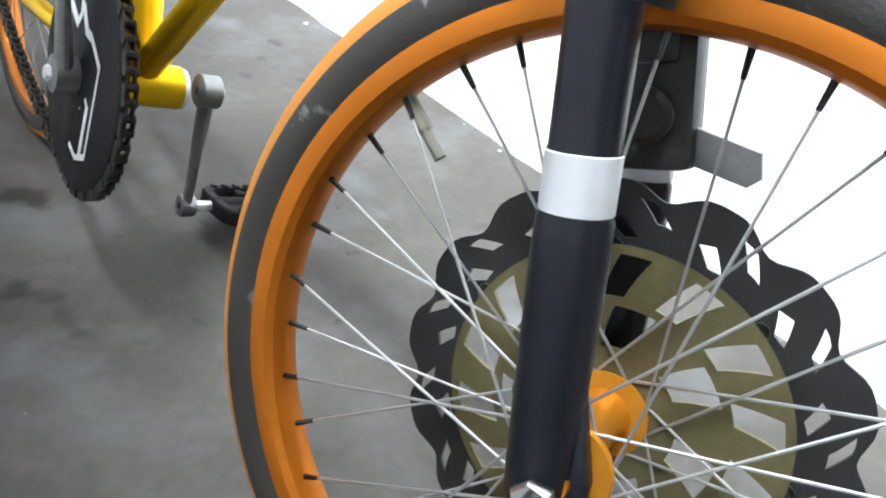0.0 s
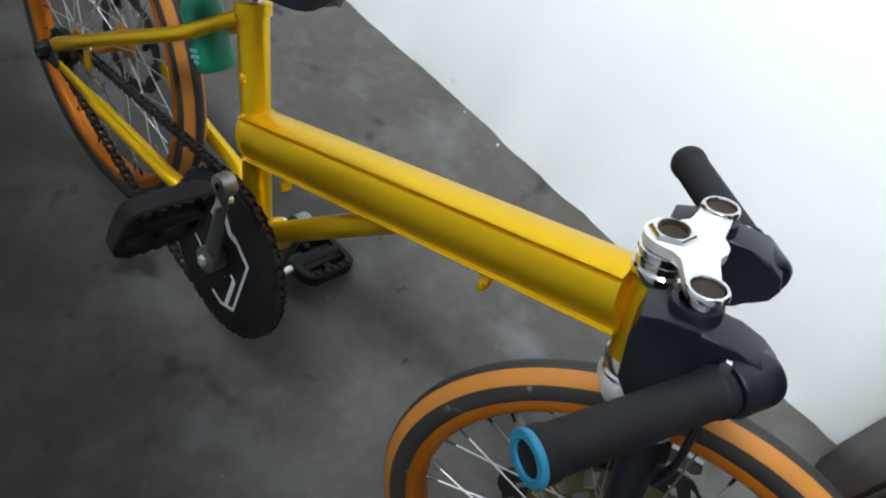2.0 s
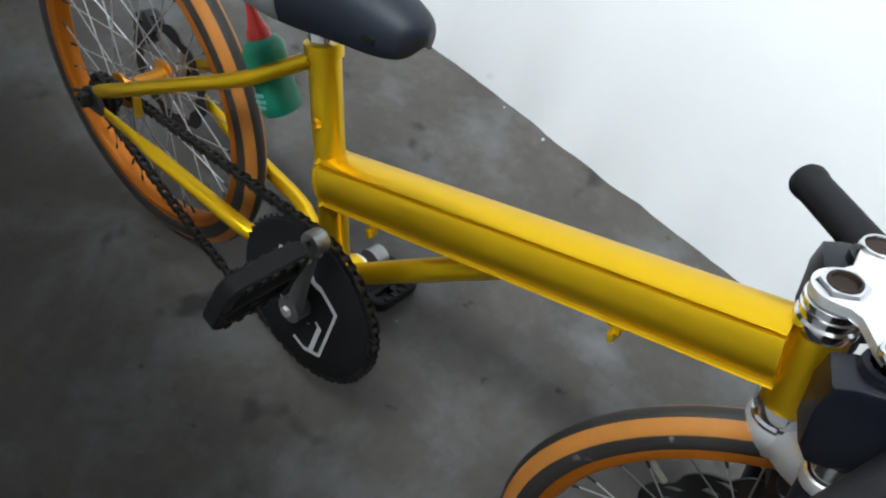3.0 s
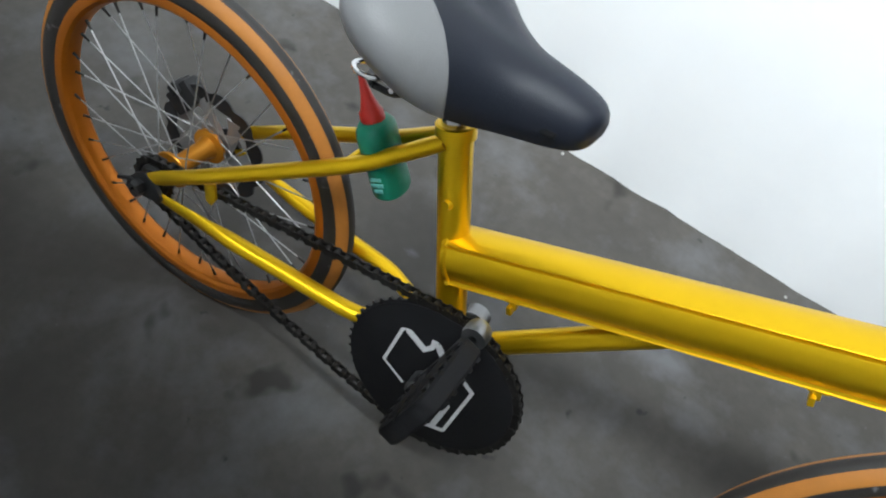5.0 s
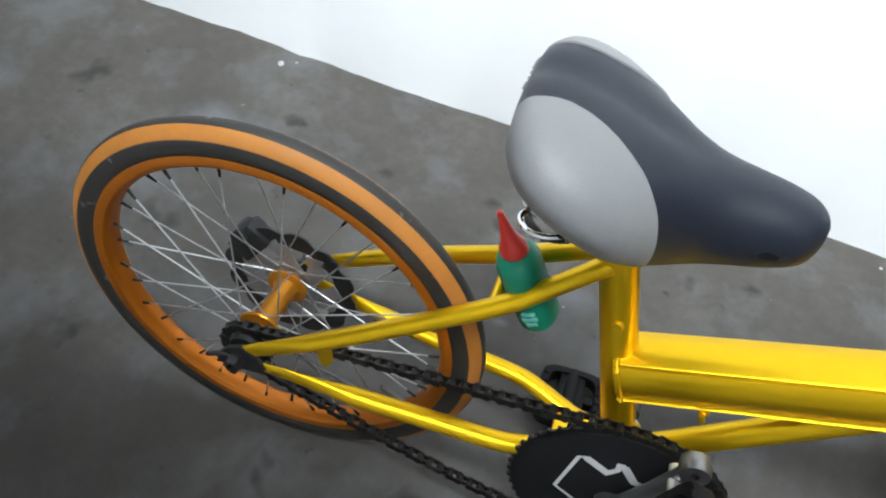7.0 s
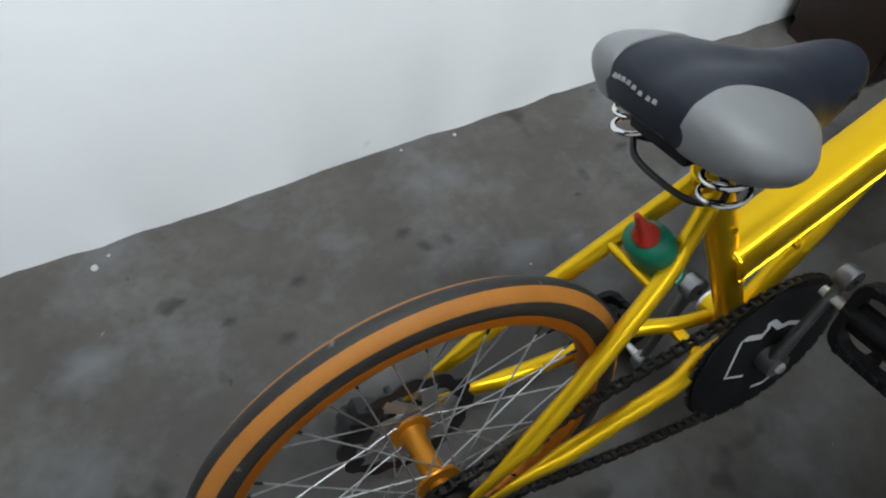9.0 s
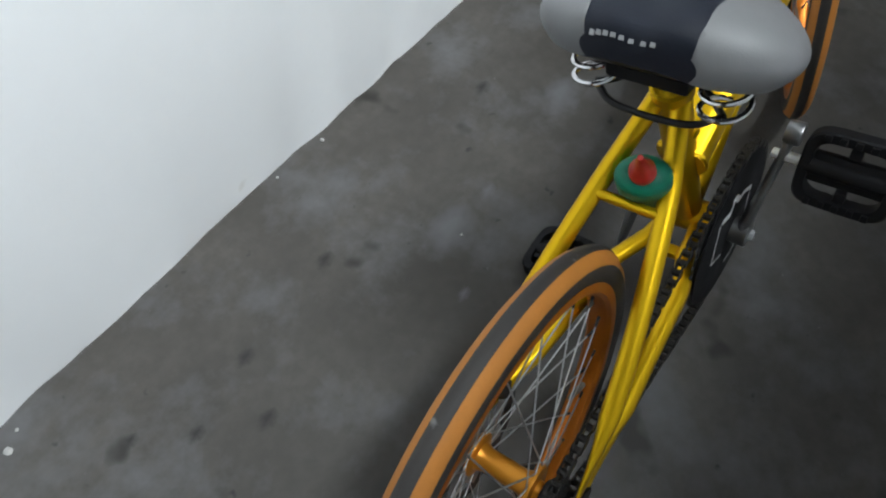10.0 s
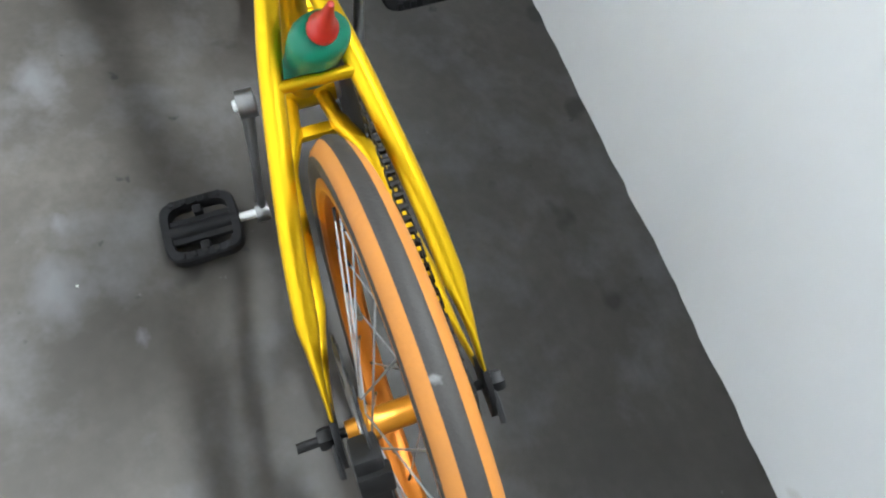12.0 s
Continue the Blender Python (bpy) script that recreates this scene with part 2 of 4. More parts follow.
def room():
    tagged(part("floor", box(6.6, 1.78, 0.1, pose(0, -0.02, -0.05)), FLOOR, None, "patchy dark grey smooth cement floor with pale stains"), category="floor", kind="structure")
    turn = Matrix.Translation((0, WALL_Y, 0)) @ Matrix.Rotation(math.atan(WALL_SLOPE), 4, "Z")
    tagged(part("wall_north", thicken(uneven_foot(6.8, 3.1, 0.09), 0.12), WALL, None, "white painted plaster wall with an uneven foot", turn), category="wall", kind="structure")
    # the side wall: foot strip, piers, lintel round an added opening that shapes light
    side = Matrix.Translation((0, SIDE_Y, 0)) @ Matrix.Rotation(math.atan(SIDE_SLOPE) + math.pi, 4, "Z")
    x0, x1, z0, z1 = -2.00, 1.20, 2.50, 4.45
    bm = uneven_foot(6.8, 8.7)
    for v in list(bm.verts):
        if v.co.z > 2:
            v.co.z = z0
    thicken(bm, 0.16)
    for cx, w, za, zb in (((-3.4 + x0) / 2, x0 + 3.4, z0, 4.8), ((x1 + 3.4) / 2, 3.4 - x1, z0, 4.8), ((x0 + x1) / 2, x1 - x0, z1, 4.8)):
        box(w, 0.16, zb - za, pose(cx, 0.08, (za + zb) / 2), 0, bm)
    tagged(part("wall_south", bm, WALL, None, "white painted plaster wall of the passage with an added high opening", side), category="wall", kind="structure")
    # frame of the added opening, out of view
    win = tagged(new("added_opening_1"), "added unseen high opening with a white frame, shapes the daylight", "window", kind="structure")
    win.matrix_basis = side
    cx, cz, w, h = (x0 + x1) / 2, (z0 + z1) / 2, x1 - x0, z1 - z0
    for k, (px, pz, sx, sz) in enumerate(((x0 + 0.025, cz, 0.05, h), (x1 - 0.025, cz, 0.05, h), (cx, z0 + 0.025, w - 0.1, 0.05), (cx, z1 - 0.025, w - 0.1, 0.05))):
        part("added_opening_frame", box(sx, 0.05, sz, pose(px, 0.125, pz), 0.004), WALL, win)
    # unseen end walls and ceiling, added dark so they bounce little light
    tagged(part("wall_west", box(0.1, 1.6, 4.8, pose(-3.2, 0.1, 2.4)), DARK_SHELL, None, "unseen dark grey end wall added to close the passage"), category="wall", kind="structure")
    tagged(part("wall_east", box(0.1, 1.6, 4.8, pose(3.2, 0.1, 2.4)), DARK_SHELL, None, "unseen dark grey end wall added to close the passage"), category="wall", kind="structure")
    tagged(part("ceiling", box(7, 1.8, 0.1, pose(0, 0.1, 4.85)), DARK_SHELL, None, "unseen dark grey ceiling added to keep bounce light low"), category="ceiling", kind="structure")


def cabinet():
    x0, x1, y0 = 1.120, 1.75, 0.40
    y1 = wall_y(x1) - 0.012
    base = tagged(new("cabinet"), "dark brown wooden cabinet standing against the white wall", "cabinet")
    base.matrix_basis = pose((x0 + x1) / 2, (y0 + y1) / 2, 0)
    w, d = x1 - x0, y1 - y0
    part("body", box(w, d, 0.86, pose(0, 0, 0.47), 0.006), WOOD, base)
    part("plinth", box(w - 0.004, d - 0.02, 0.06, pose(0, 0, 0.03)), WOOD, base)
    part("top", box(w + 0.02, d + 0.01, 0.03, pose(0, -0.005, 0.915), 0.006), WOOD, base)
    for s in (-1, 1):
        part("door", box(w / 2 - 0.012, 0.018, 0.8, pose(s * w / 4, -d / 2 - 0.0095, 0.47), 0.004), WOOD, base)


CRUMB = material("dusty_plaster", (0.36, 0.355, 0.34), 0.8, 0, 0.25, 120)


def plaster_chip(x, y, size, seed):
    """A crumb of pale plaster on the floor."""
    bm = bmesh.new()
    bmesh.ops.create_icosphere(bm, subdivisions=2, radius=size)
    for v in bm.verts:
        v.co *= 1 + 0.5 * noise.noise(v.co * 150 + Vector((seed, 0, 0)))
        v.co.z = max(-size * 0.35, v.co.z * 0.5)
    return tagged(part("plaster_chip", bm, CRUMB, None, "small crumb of white plaster on the floor", pose(x, y, size * 0.34)), category="debris", group="plaster crumbs along the wall")


# ---- the bicycle: x forward, y to its left, z up, before it leans ----
R, TUBE = 0.25, 0.0215
BB = Vector((0.416, 0, 0.228))
REAR = Matrix.Translation((0, 0.009, R)) @ Matrix.Rotation(0.022, 4, "Z") @ Matrix.Rotation(0.046, 4, "X")
STEER, RAKE = 0.335, 16.9
FORK = Matrix.Translation((0.818, -0.003, 0.628)) @ Matrix.Rotation(STEER, 4, "Z") @ Matrix.Rotation(radians(-RAKE), 4, "Y")
FRONT = Matrix.Translation((0.963, 0.0345, R + 0.0085)) @ Matrix.Rotation(STEER - 0.023, 4, "Z") @ Matrix.Rotation(-0.030, 4, "X")


def tyre(parent):
    """Black tread and lower wall, orange band on each shoulder."""
    steps, rc = 120, R - TUBE
    stops = [(-140, 1), (-110, 1), (-88, 1), (-68, 0), (-50, 0), (-23, 1), (-12, 1), (0, 1), (12, 1), (23, 0), (50, 0), (68, 1), (88, 1), (110, 1), (140, 1)]
    bm = bmesh.new()
    rings = []
    for i in range(steps):
        a = 2 * math.pi * i / steps
        ring = []
        for deg, _ in stops:
            t = radians(deg)
            r = rc + TUBE * math.cos(t) * (1.0 if abs(deg) > 20 else 1.03)
            ring.append(bm.verts.new((r * math.cos(a), TUBE * 0.82 * math.sin(t), r * math.sin(a))))
        rings.append(ring)
    for i in range(steps):
        p, q = rings[i], rings[(i + 1) % steps]
        for j in range(len(stops) - 1):
            fc = bm.faces.new((p[j], p[j + 1], q[j + 1], q[j]))
            fc.material_index = 0 if stops[j][1] else 1
    return part("tyre", bm, [TYRE_BLACK, ORANGE_RUBBER], parent, "black tyre with orange shoulder bands", angle=60)


def wheel(name, label, parent, m, valve):
    """Rim with its tyre, hub and laced spokes, about the local y axis."""
    section = [(0.2175, 0.0125), (0.2175, 0.0150), (0.211, 0.0158), (0.2065, 0.0148), (0.2025, 0.0110), (0.2005, 0.0045), (0.2005, -0.0045), (0.2025, -0.0110),
               (0.2065, -0.0148), (0.211, -0.0158), (0.2175, -0.0150), (0.2175, -0.0125), (0.209, -0.010), (0.209, 0.010)]
    rim = part(name, lathe(section, pose(0, 0, 0, 90), 120, None, True), ORANGE_RIM, parent, label, m, angle=22)
    tyre(rim)
    part("hub", lathe([(0.005, -0.052), (0.009, -0.052), (0.011, -0.037), (0.0245, -0.036), (0.0255, -0.034), (0.0245, -0.031), (0.016, -0.029), (0.0130, -0.02), (0.0130, 0.02),
                       (0.016, 0.029), (0.0245, 0.031), (0.0255, 0.034), (0.0245, 0.036), (0.011, 0.037), (0.009, 0.052), (0.005, 0.052)], pose(0, 0, 0, 90), 32), HUB_GOLD, rim, "orange gold anodised hub")
    part("axle", tube([(0, -0.096, 0), (0, 0.096, 0)], 0.0047, 10), BLACK_METAL, rim)
    first, nip, nsp = None, None, 36
    for i in range(nsp):
        side = 0.0335 if i % 2 else -0.0335
        ar = 2 * math.pi * (i + 0.5) / nsp
        ah = ar + (1.05 if (i // 2) % 2 else -1.05)
        a = Vector((0.0222 * math.cos(ah), side, 0.0222 * math.sin(ah)))
        b = Vector((0.2005 * math.cos(ar), side * 0.08, 0.2005 * math.sin(ar)))
        mt, length = along(a, b)
        if first is None:
            first = part("spoke", tube([(0, 0, 0), (0, 0, length - 0.010)], 0.00095, 6), SPOKE, rim, "", mt)
            nip = part("nipple", tube([(0, 0, length - 0.013), (0, 0, length + 0.001)], [0.0015, 0.0021], 6), CHAIN_STEEL, rim, "", mt)
        else:
            shared("spoke", first, rim, mt)
            shared("nipple", nip, rim, mt)
    va = radians(valve)
    d = Vector((math.cos(va), 0, math.sin(va)))
    bv = tube([d * 0.202, d * 0.180], 0.0042, 10)
    tube([d * 0.180, d * 0.163], 0.0036, 10, bv)
    part("valve", bv, RUBBER_GREY, rim, "grey tyre valve")
    return rim


def brake_disc(parent, radius, y, waves, arm, arm_width, arm_label):
    """A wavy brake disc on cut arms."""
    bm = bmesh.new()
    k = 168
    outer, inner = [], []
    for i in range(k):
        a = 2 * math.pi * i / k
        wv = 0.5 + 0.5 * math.sin(waves * a)
        outer.append((radius * (1 - 0.075 * wv ** 2), a))
        inner.append((radius * (0.72 + 0.04 * wv), a))
    loops = []
    for yy in (-0.0012, 0.0012):
        loops.append([[bm.verts.new((r * math.cos(a), y + yy, r * math.sin(a))) for r, a in some] for some in (outer, inner)])
    for o, q in loops:
        for i in range(k):
            bm.faces.new((o[i], o[(i + 1) % k], q[(i + 1) % k], q[i]))
    for e in (0, 1):
        o, q = loops[0][e], loops[1][e]
        for i in range(k):
            bm.faces.new((o[i], o[(i + 1) % k], q[(i + 1) % k], q[i]))
    disc = part("brake_disc", bm, BLACK_METAL, parent, "black wavy brake disc")
    for i in range(7):
        a = 2 * math.pi * i / 7
        pts = bend([(rr * math.cos(a + da), y, rr * math.sin(a + da)) for rr, da in ((0.020, -0.6), (radius * 0.42, -0.25), (radius * 0.60, 0.0), (radius * 0.76, 0.15))], 4)
        k2 = len(pts) - 1
        part("disc_arm", tube(pts, [arm_width * (0.009 - 0.012 * (q / k2) * (1 - q / k2)) for q in range(k2 + 1)], 8, flat=(0.22 / arm_width, 1)), arm, disc, arm_label)
    part("disc_hub", lathe([(0.012, -0.002), (0.030, -0.002), (0.030, 0.002), (0.012, 0.002)], pose(0, y, 0, 90), 28, None, True), arm, disc)
    for i in range(6):
        a = 2 * math.pi * i / 6
        part("bolt", lathe([(0, -0.004), (0.004, -0.004), (0.0045, -0.002), (0.0045, 0.0)], pose(0.022 * math.cos(a), y - 0.002, 0.022 * math.sin(a), -90) @ pose(0, 0, 0, 180), 8), ALLOY, disc)
    return disc


def pierced_ring(inner, outer, y, keep, wave=None, twist=0.0, thick=0.0024, steps=168, bands=16):
    """A flat ring about the local y axis; keep(u, angle) says where its plate is whole; twist slants its openings."""
    bm = bmesh.new()
    cells = [[keep((i + 0.5) / bands, 2 * math.pi * (j + 0.5) / steps) for j in range(steps)] for i in range(bands)]
    layers = []
    for yy in (y - thick / 2, y + thick / 2):
        layer = []
        for i in range(bands + 1):
            row = []
            for j in range(steps):
                a = 2 * math.pi * j / steps
                r = inner + (outer - inner) * i / bands * (wave(a) if wave else 1.0)
                a += twist * i / bands
                row.append(bm.verts.new((r * math.cos(a), yy, r * math.sin(a))))
            layer.append(row)
        layers.append(layer)
    p, q = layers
    for i in range(bands):
        for j in range(steps):
            if not cells[i][j]:
                continue
            k = (j + 1) % steps
            bm.faces.new((p[i][j], p[i][k], p[i + 1][k], p[i + 1][j]))
            bm.faces.new((q[i][j], q[i + 1][j], q[i + 1][k], q[i][k]))
            if i == 0 or not cells[i - 1][j]:
                bm.faces.new((p[i][j], q[i][j], q[i][k], p[i][k]))
            if i == bands - 1 or not cells[i + 1][j]:
                bm.faces.new((p[i + 1][j], p[i + 1][k], q[i + 1][k], q[i + 1][j]))
            if not cells[i][j - 1]:
                bm.faces.new((p[i][j], p[i + 1][j], q[i + 1][j], q[i][j]))
            if not cells[i][k]:
                bm.faces.new((p[i][k], q[i][k], q[i + 1][k], p[i + 1][k]))
    bmesh.ops.delete(bm, geom=[v for v in bm.verts if not v.link_faces], context="VERTS")
    return bm


def front_disc(parent, radius, y):
    """A large disc: dark slotted outer ring with a wavy rim on a pierced bronze spider."""
    def slots(u, a):
        b = (a * 14 / (2 * math.pi)) % 1.0
        return not ((0.16 < u < 0.50 and b < 0.17) or (0.44 < u < 0.76 and 0.50 < b < 0.67))

    def windows(u, a):
        b = a / (2 * math.pi)
        if 0.24 < u < 0.56:
            return (b * 7) % 1.0 > 0.42
        if 0.64 < u < 0.94:
            return (b * 14 + 0.25) % 1.0 > 0.42
        return True

    disc = part("brake_disc", pierced_ring(radius * 0.72, radius, y, slots, lambda a: 1 - 0.24 * (0.5 + 0.5 * math.sin(14 * a)) ** 2, 0.30), BLACK_METAL, parent, "black slotted brake disc with a wavy rim")
    part("spider", pierced_ring(0.020, radius * 0.735, y - 0.0028, windows, None, -0.42), BRONZE, disc, "dull bronze pierced disc spider")
    for i in range(7):
        a = 2 * math.pi * (i + 0.2) / 7
        part("rivet", lathe([(0, -0.003), (0.0045, -0.003), (0.0052, -0.001), (0.0052, 0.0)], pose(radius * 0.728 * math.cos(a), y - 0.004, radius * 0.728 * math.sin(a), -90) @ pose(0, 0, 0, 180), 10), CRANK_STEEL, disc)
    return disc


def frame_tubes(bike):
    seat_top = Vector((0.322, 0, 0.510))
    part("seat_tube", tube([BB, seat_top], 0.0175, 28), YELLOW, bike)
    dirn = (seat_top - BB).normalized()
    part("seat_collar", lathe([(0.0178, 0), (0.0205, 0.001), (0.0205, 0.014), (0.0178, 0.015)], along(seat_top - dirn * 0.015, seat_top + dirn)[0], 28), YELLOW, bike)
    boss = lathe([(0, 0.004), (0.005, 0.004), (0.006, 0.0), (0.006, -0.004)], along(Vector((0.349, -0.0165, 0.432)), Vector((0.340, -0.06, 0.432)))[0], 12)
    part("bottle_boss", boss, YELLOW, bike)
    # the broad pressed main tube with its two seams
    a, b = Vector((0.366, 0, 0.3735)), Vector((0.822, 0, 0.5595))
    d = (b - a).normalized()
    up = Vector((-d.z, 0, d.x))
    low = [(0.0, -0.037), (-0.012, -0.037), (-0.019, -0.0362), (-0.0216, -0.0359), (-0.0219, -0.0352), (-0.0202, -0.0343)]
    sec = [(-0.0192, -0.0315), (-0.0226, -0.0255), (-0.0254, -0.0185), (-0.0272, -0.0110), (-0.0276, -0.0040), (-0.0266, 0.0030), (-0.0252, 0.0082), (-0.0232, 0.0116), (-0.0186, 0.0128), (-0.0222, 0.0150), (-0.0227, 0.0158), (-0.0218, 0.0165), (-0.0186, 0.0173), (-0.0145, 0.0188), (-0.008, 0.0202), (0.0, 0.0206)]
    half = low + sec
    sect = half + [(-y, z) for y, z in half[-2:0:-1]]
    bm = bmesh.new()
    rings = []
    for t in (0, 0.015, 0.33, 0.66, 0.985, 1):
        c = a.lerp(b, t)
        rings.append([bm.verts.new(c + Vector((0, y, 0)) + up * z) for y, z in sect])
    for p, q in zip(rings, rings[1:]):
        for j in range(len(sect)):
            bm.faces.new((p[j], p[(j + 1) % len(sect)], q[(j + 1) % len(sect)], q[j]))
    bm.faces.new(rings[0])
    bm.faces.new(rings[-1][::-1])
    part("main_tube", bm, YELLOW, bike, "broad pressed yellow main tube with seams", angle=28)
    part("brace_tube", tube([BB + Vector((0.008, 0, 0.020)), (0.600, 0, 0.4300)], 0.0134, 24), YELLOW, bike)
    # weld bead where the main tube meets the seat tube
    part("weld", tube([a + d * 0.004 + Vector((0, y, 0)) + up * z for y, z in sect[::2] + sect[:1]], 0.0028, 6), YELLOW, bike)
    for x, z in ((0.456, 0.3655), (0.721, 0.4725)):
        m = pose(x, -0.017, z, 0, -22.2)
        bs = box(0.018, 0.008, 0.004, m @ pose(0, 0, 0.006), 0.001)
        box(0.007, 0.006, 0.010, m, 0.001, bs)
        box(0.006, 0.013, 0.010, m @ pose(-0.003, -0.001, -0.005), 0.0015, bs)
        part("cable_stop", bs, YELLOW, bike)
    part("bottom_bracket", lathe([(0.017, -0.036), (0.0215, -0.036), (0.0215, 0.036), (0.017, 0.036)], pose(*BB, 90), 28, None, True), YELLOW, bike)
    for s in (-1, 1):
        part("bearing_cup", lathe([(0.008, 0.036), (0.0195, 0.036), (0.0195, 0.041), (0.012, 0.043), (0.008, 0.043)], pose(*BB, 90 if s < 0 else -90), 24), ALLOY, bike)
    # rear triangle
    for s in (-1, 1):
        ye = s * 0.070
        top = bend([(0.322, s * 0.011, 0.492), (0.285, s * 0.024, 0.459), (0.243, s * 0.037, 0.424), (0.140, s * 0.058, 0.355), (0.060, s * 0.068, 0.300), (0.005, ye, 0.262)], 7)
        k = len(top)
        flats = [(1.2, 1)] * (k - 9) + [(1.0, 1.05), (0.8, 1.1), (0.7, 1.2), (0.58, 1.25), (0.48, 1.3), (0.42, 1.35), (0.38, 1.3), (0.35, 1.2), (0.35, 1.1)]
        part("seat_stay", tube(top, [0.0086] * (k - 9) + [0.0085 - 0.0003 * i for i in range(9)], 16, flat=flats), YELLOW, bike)
        ch = bend([(0.398, s * 0.020, 0.230), (0.350, s * 0.027, 0.235), (0.318, s * 0.037, 0.239), (0.285, s * 0.046, 0.240), (0.200, s * 0.052, 0.239), (0.100, s * 0.061, 0.241), (0.010, ye, 0.246)], 7)
        kc = len(ch)
        part("chain_stay", tube(ch, [0.0092] * (kc - 9) + [0.0092 - 0.0005 * i for i in range(9)], 16, flat=[(1, 1)] * (kc - k) + flats), YELLOW, bike)
        plate = [(-0.026, 0.230), (-0.016, 0.234), (0.010, 0.235), (0.028, 0.238), (0.032, 0.247), (0.018, 0.265), (0.004, 0.271), (-0.012, 0.261), (-0.023, 0.247)]
        drop = part("dropout", slab(plate, 0.006, pose(0, ye, 0), 0.001), BLACK_METAL, bike)
        part("axle_nut", lathe([(0.0048, 0.003), (0.009, 0.003), (0.0105, 0.006), (0.0105, 0.013), (0.009, 0.016), (0.0048, 0.016)], pose(0, ye, R, 90 if s < 0 else -90), 6), BLACK_METAL, drop, "dark axle nut")
        part("chain_adjuster", tube(bend([(-0.003, ye + s * 0.004, R), (-0.020, ye + s * 0.004, R - 0.001), (-0.036, ye + s * 0.004, R - 0.010)], 4), 0.0028, 8), BLACK_METAL, drop)
    part("stay_bridge", tube([(0.240, -0.036, 0.424), (0.240, 0.036, 0.424)], 0.0056, 14), YELLOW, bike)
    part("chainstay_bridge", box(0.016, 0.054, 0.010, pose(0.348, 0, 0.230), 0.003), YELLOW, bike)
    part("hanger_tab", slab([(0.085, 0.305), (0.100, 0.313), (0.104, 0.292), (0.098, 0.280), (0.090, 0.283)], 0.004, pose(0, -0.062, 0), 0.001), YELLOW, bike)


LOGO = ((0.0021, ((0.391, 0.209), (0.359, 0.226), (0.3665, 0.290), (0.374, 0.2935))),
        (0.0046, ((0.373, 0.2925), (0.4005, 0.2795))),
        (0.0032, ((0.3985, 0.281), (0.4055, 0.291), (0.4045, 0.301), (0.410, 0.301))),
        (0.0046, ((0.4095, 0.300), (0.4255, 0.281), (0.4385, 0.2805))),
        (0.0032, ((0.4385, 0.281), (0.4680, 0.263))),
        (0.0021, ((0.4675, 0.264), (0.4595, 0.175))),
        (0.0030, ((0.4595, 0.1755), (0.4346, 0.164), (0.4146, 0.169))),
        (0.0036, ((0.4449, 0.169), (0.4500, 0.2205), (0.4346, 0.229), (0.4300, 0.2116))))


def pedal_body():
    """A moulded platform: a rounded cage round a thick barrel, with two windows and gripping ribs."""
    bm = tube([(0, -0.050, 0), (0, -0.046, 0), (0, 0.046, 0), (0, 0.050, 0)], [0.009, 0.0110, 0.0110, 0.009], 14)
    n, loops = 44, []
    for half_x, half_y, z in ((0.0440, 0.0480, 0.0100), (0.0460, 0.0500, 0.0075), (0.0460, 0.0500, -0.0075), (0.0440, 0.0480, -0.0100), (0.0345, 0.0390, -0.0100), (0.0330, 0.0375, 0.0), (0.0345, 0.0390, 0.0100)):
        loop = []
        for i in range(n):
            c, d = math.cos(2 * math.pi * i / n), math.sin(2 * math.pi * i / n)
            loop.append(bm.verts.new((half_x * math.copysign(abs(c) ** 0.42, c), half_y * math.copysign(abs(d) ** 0.42, d), z)))
        loops.append(loop)
    for p, q in zip(loops, loops[1:] + loops[:1]):
        for i in range(n):
            bm.faces.new((p[i], p[(i + 1) % n], q[(i + 1) % n], q[i]))
    box(0.036, 0.084, 0.010, None, 0.003, bm)
    for side in (-1, 1):
        box(0.012, 0.012, 0.016, pose(side * 0.027, 0, 0), 0.002, bm)
        for t in range(5):
            for up in (-1, 1):
                box(0.008, 0.007, 0.003, pose(side * 0.039, -0.030 + 0.015 * t, up * 0.0110), 0.001, bm)
    return bm


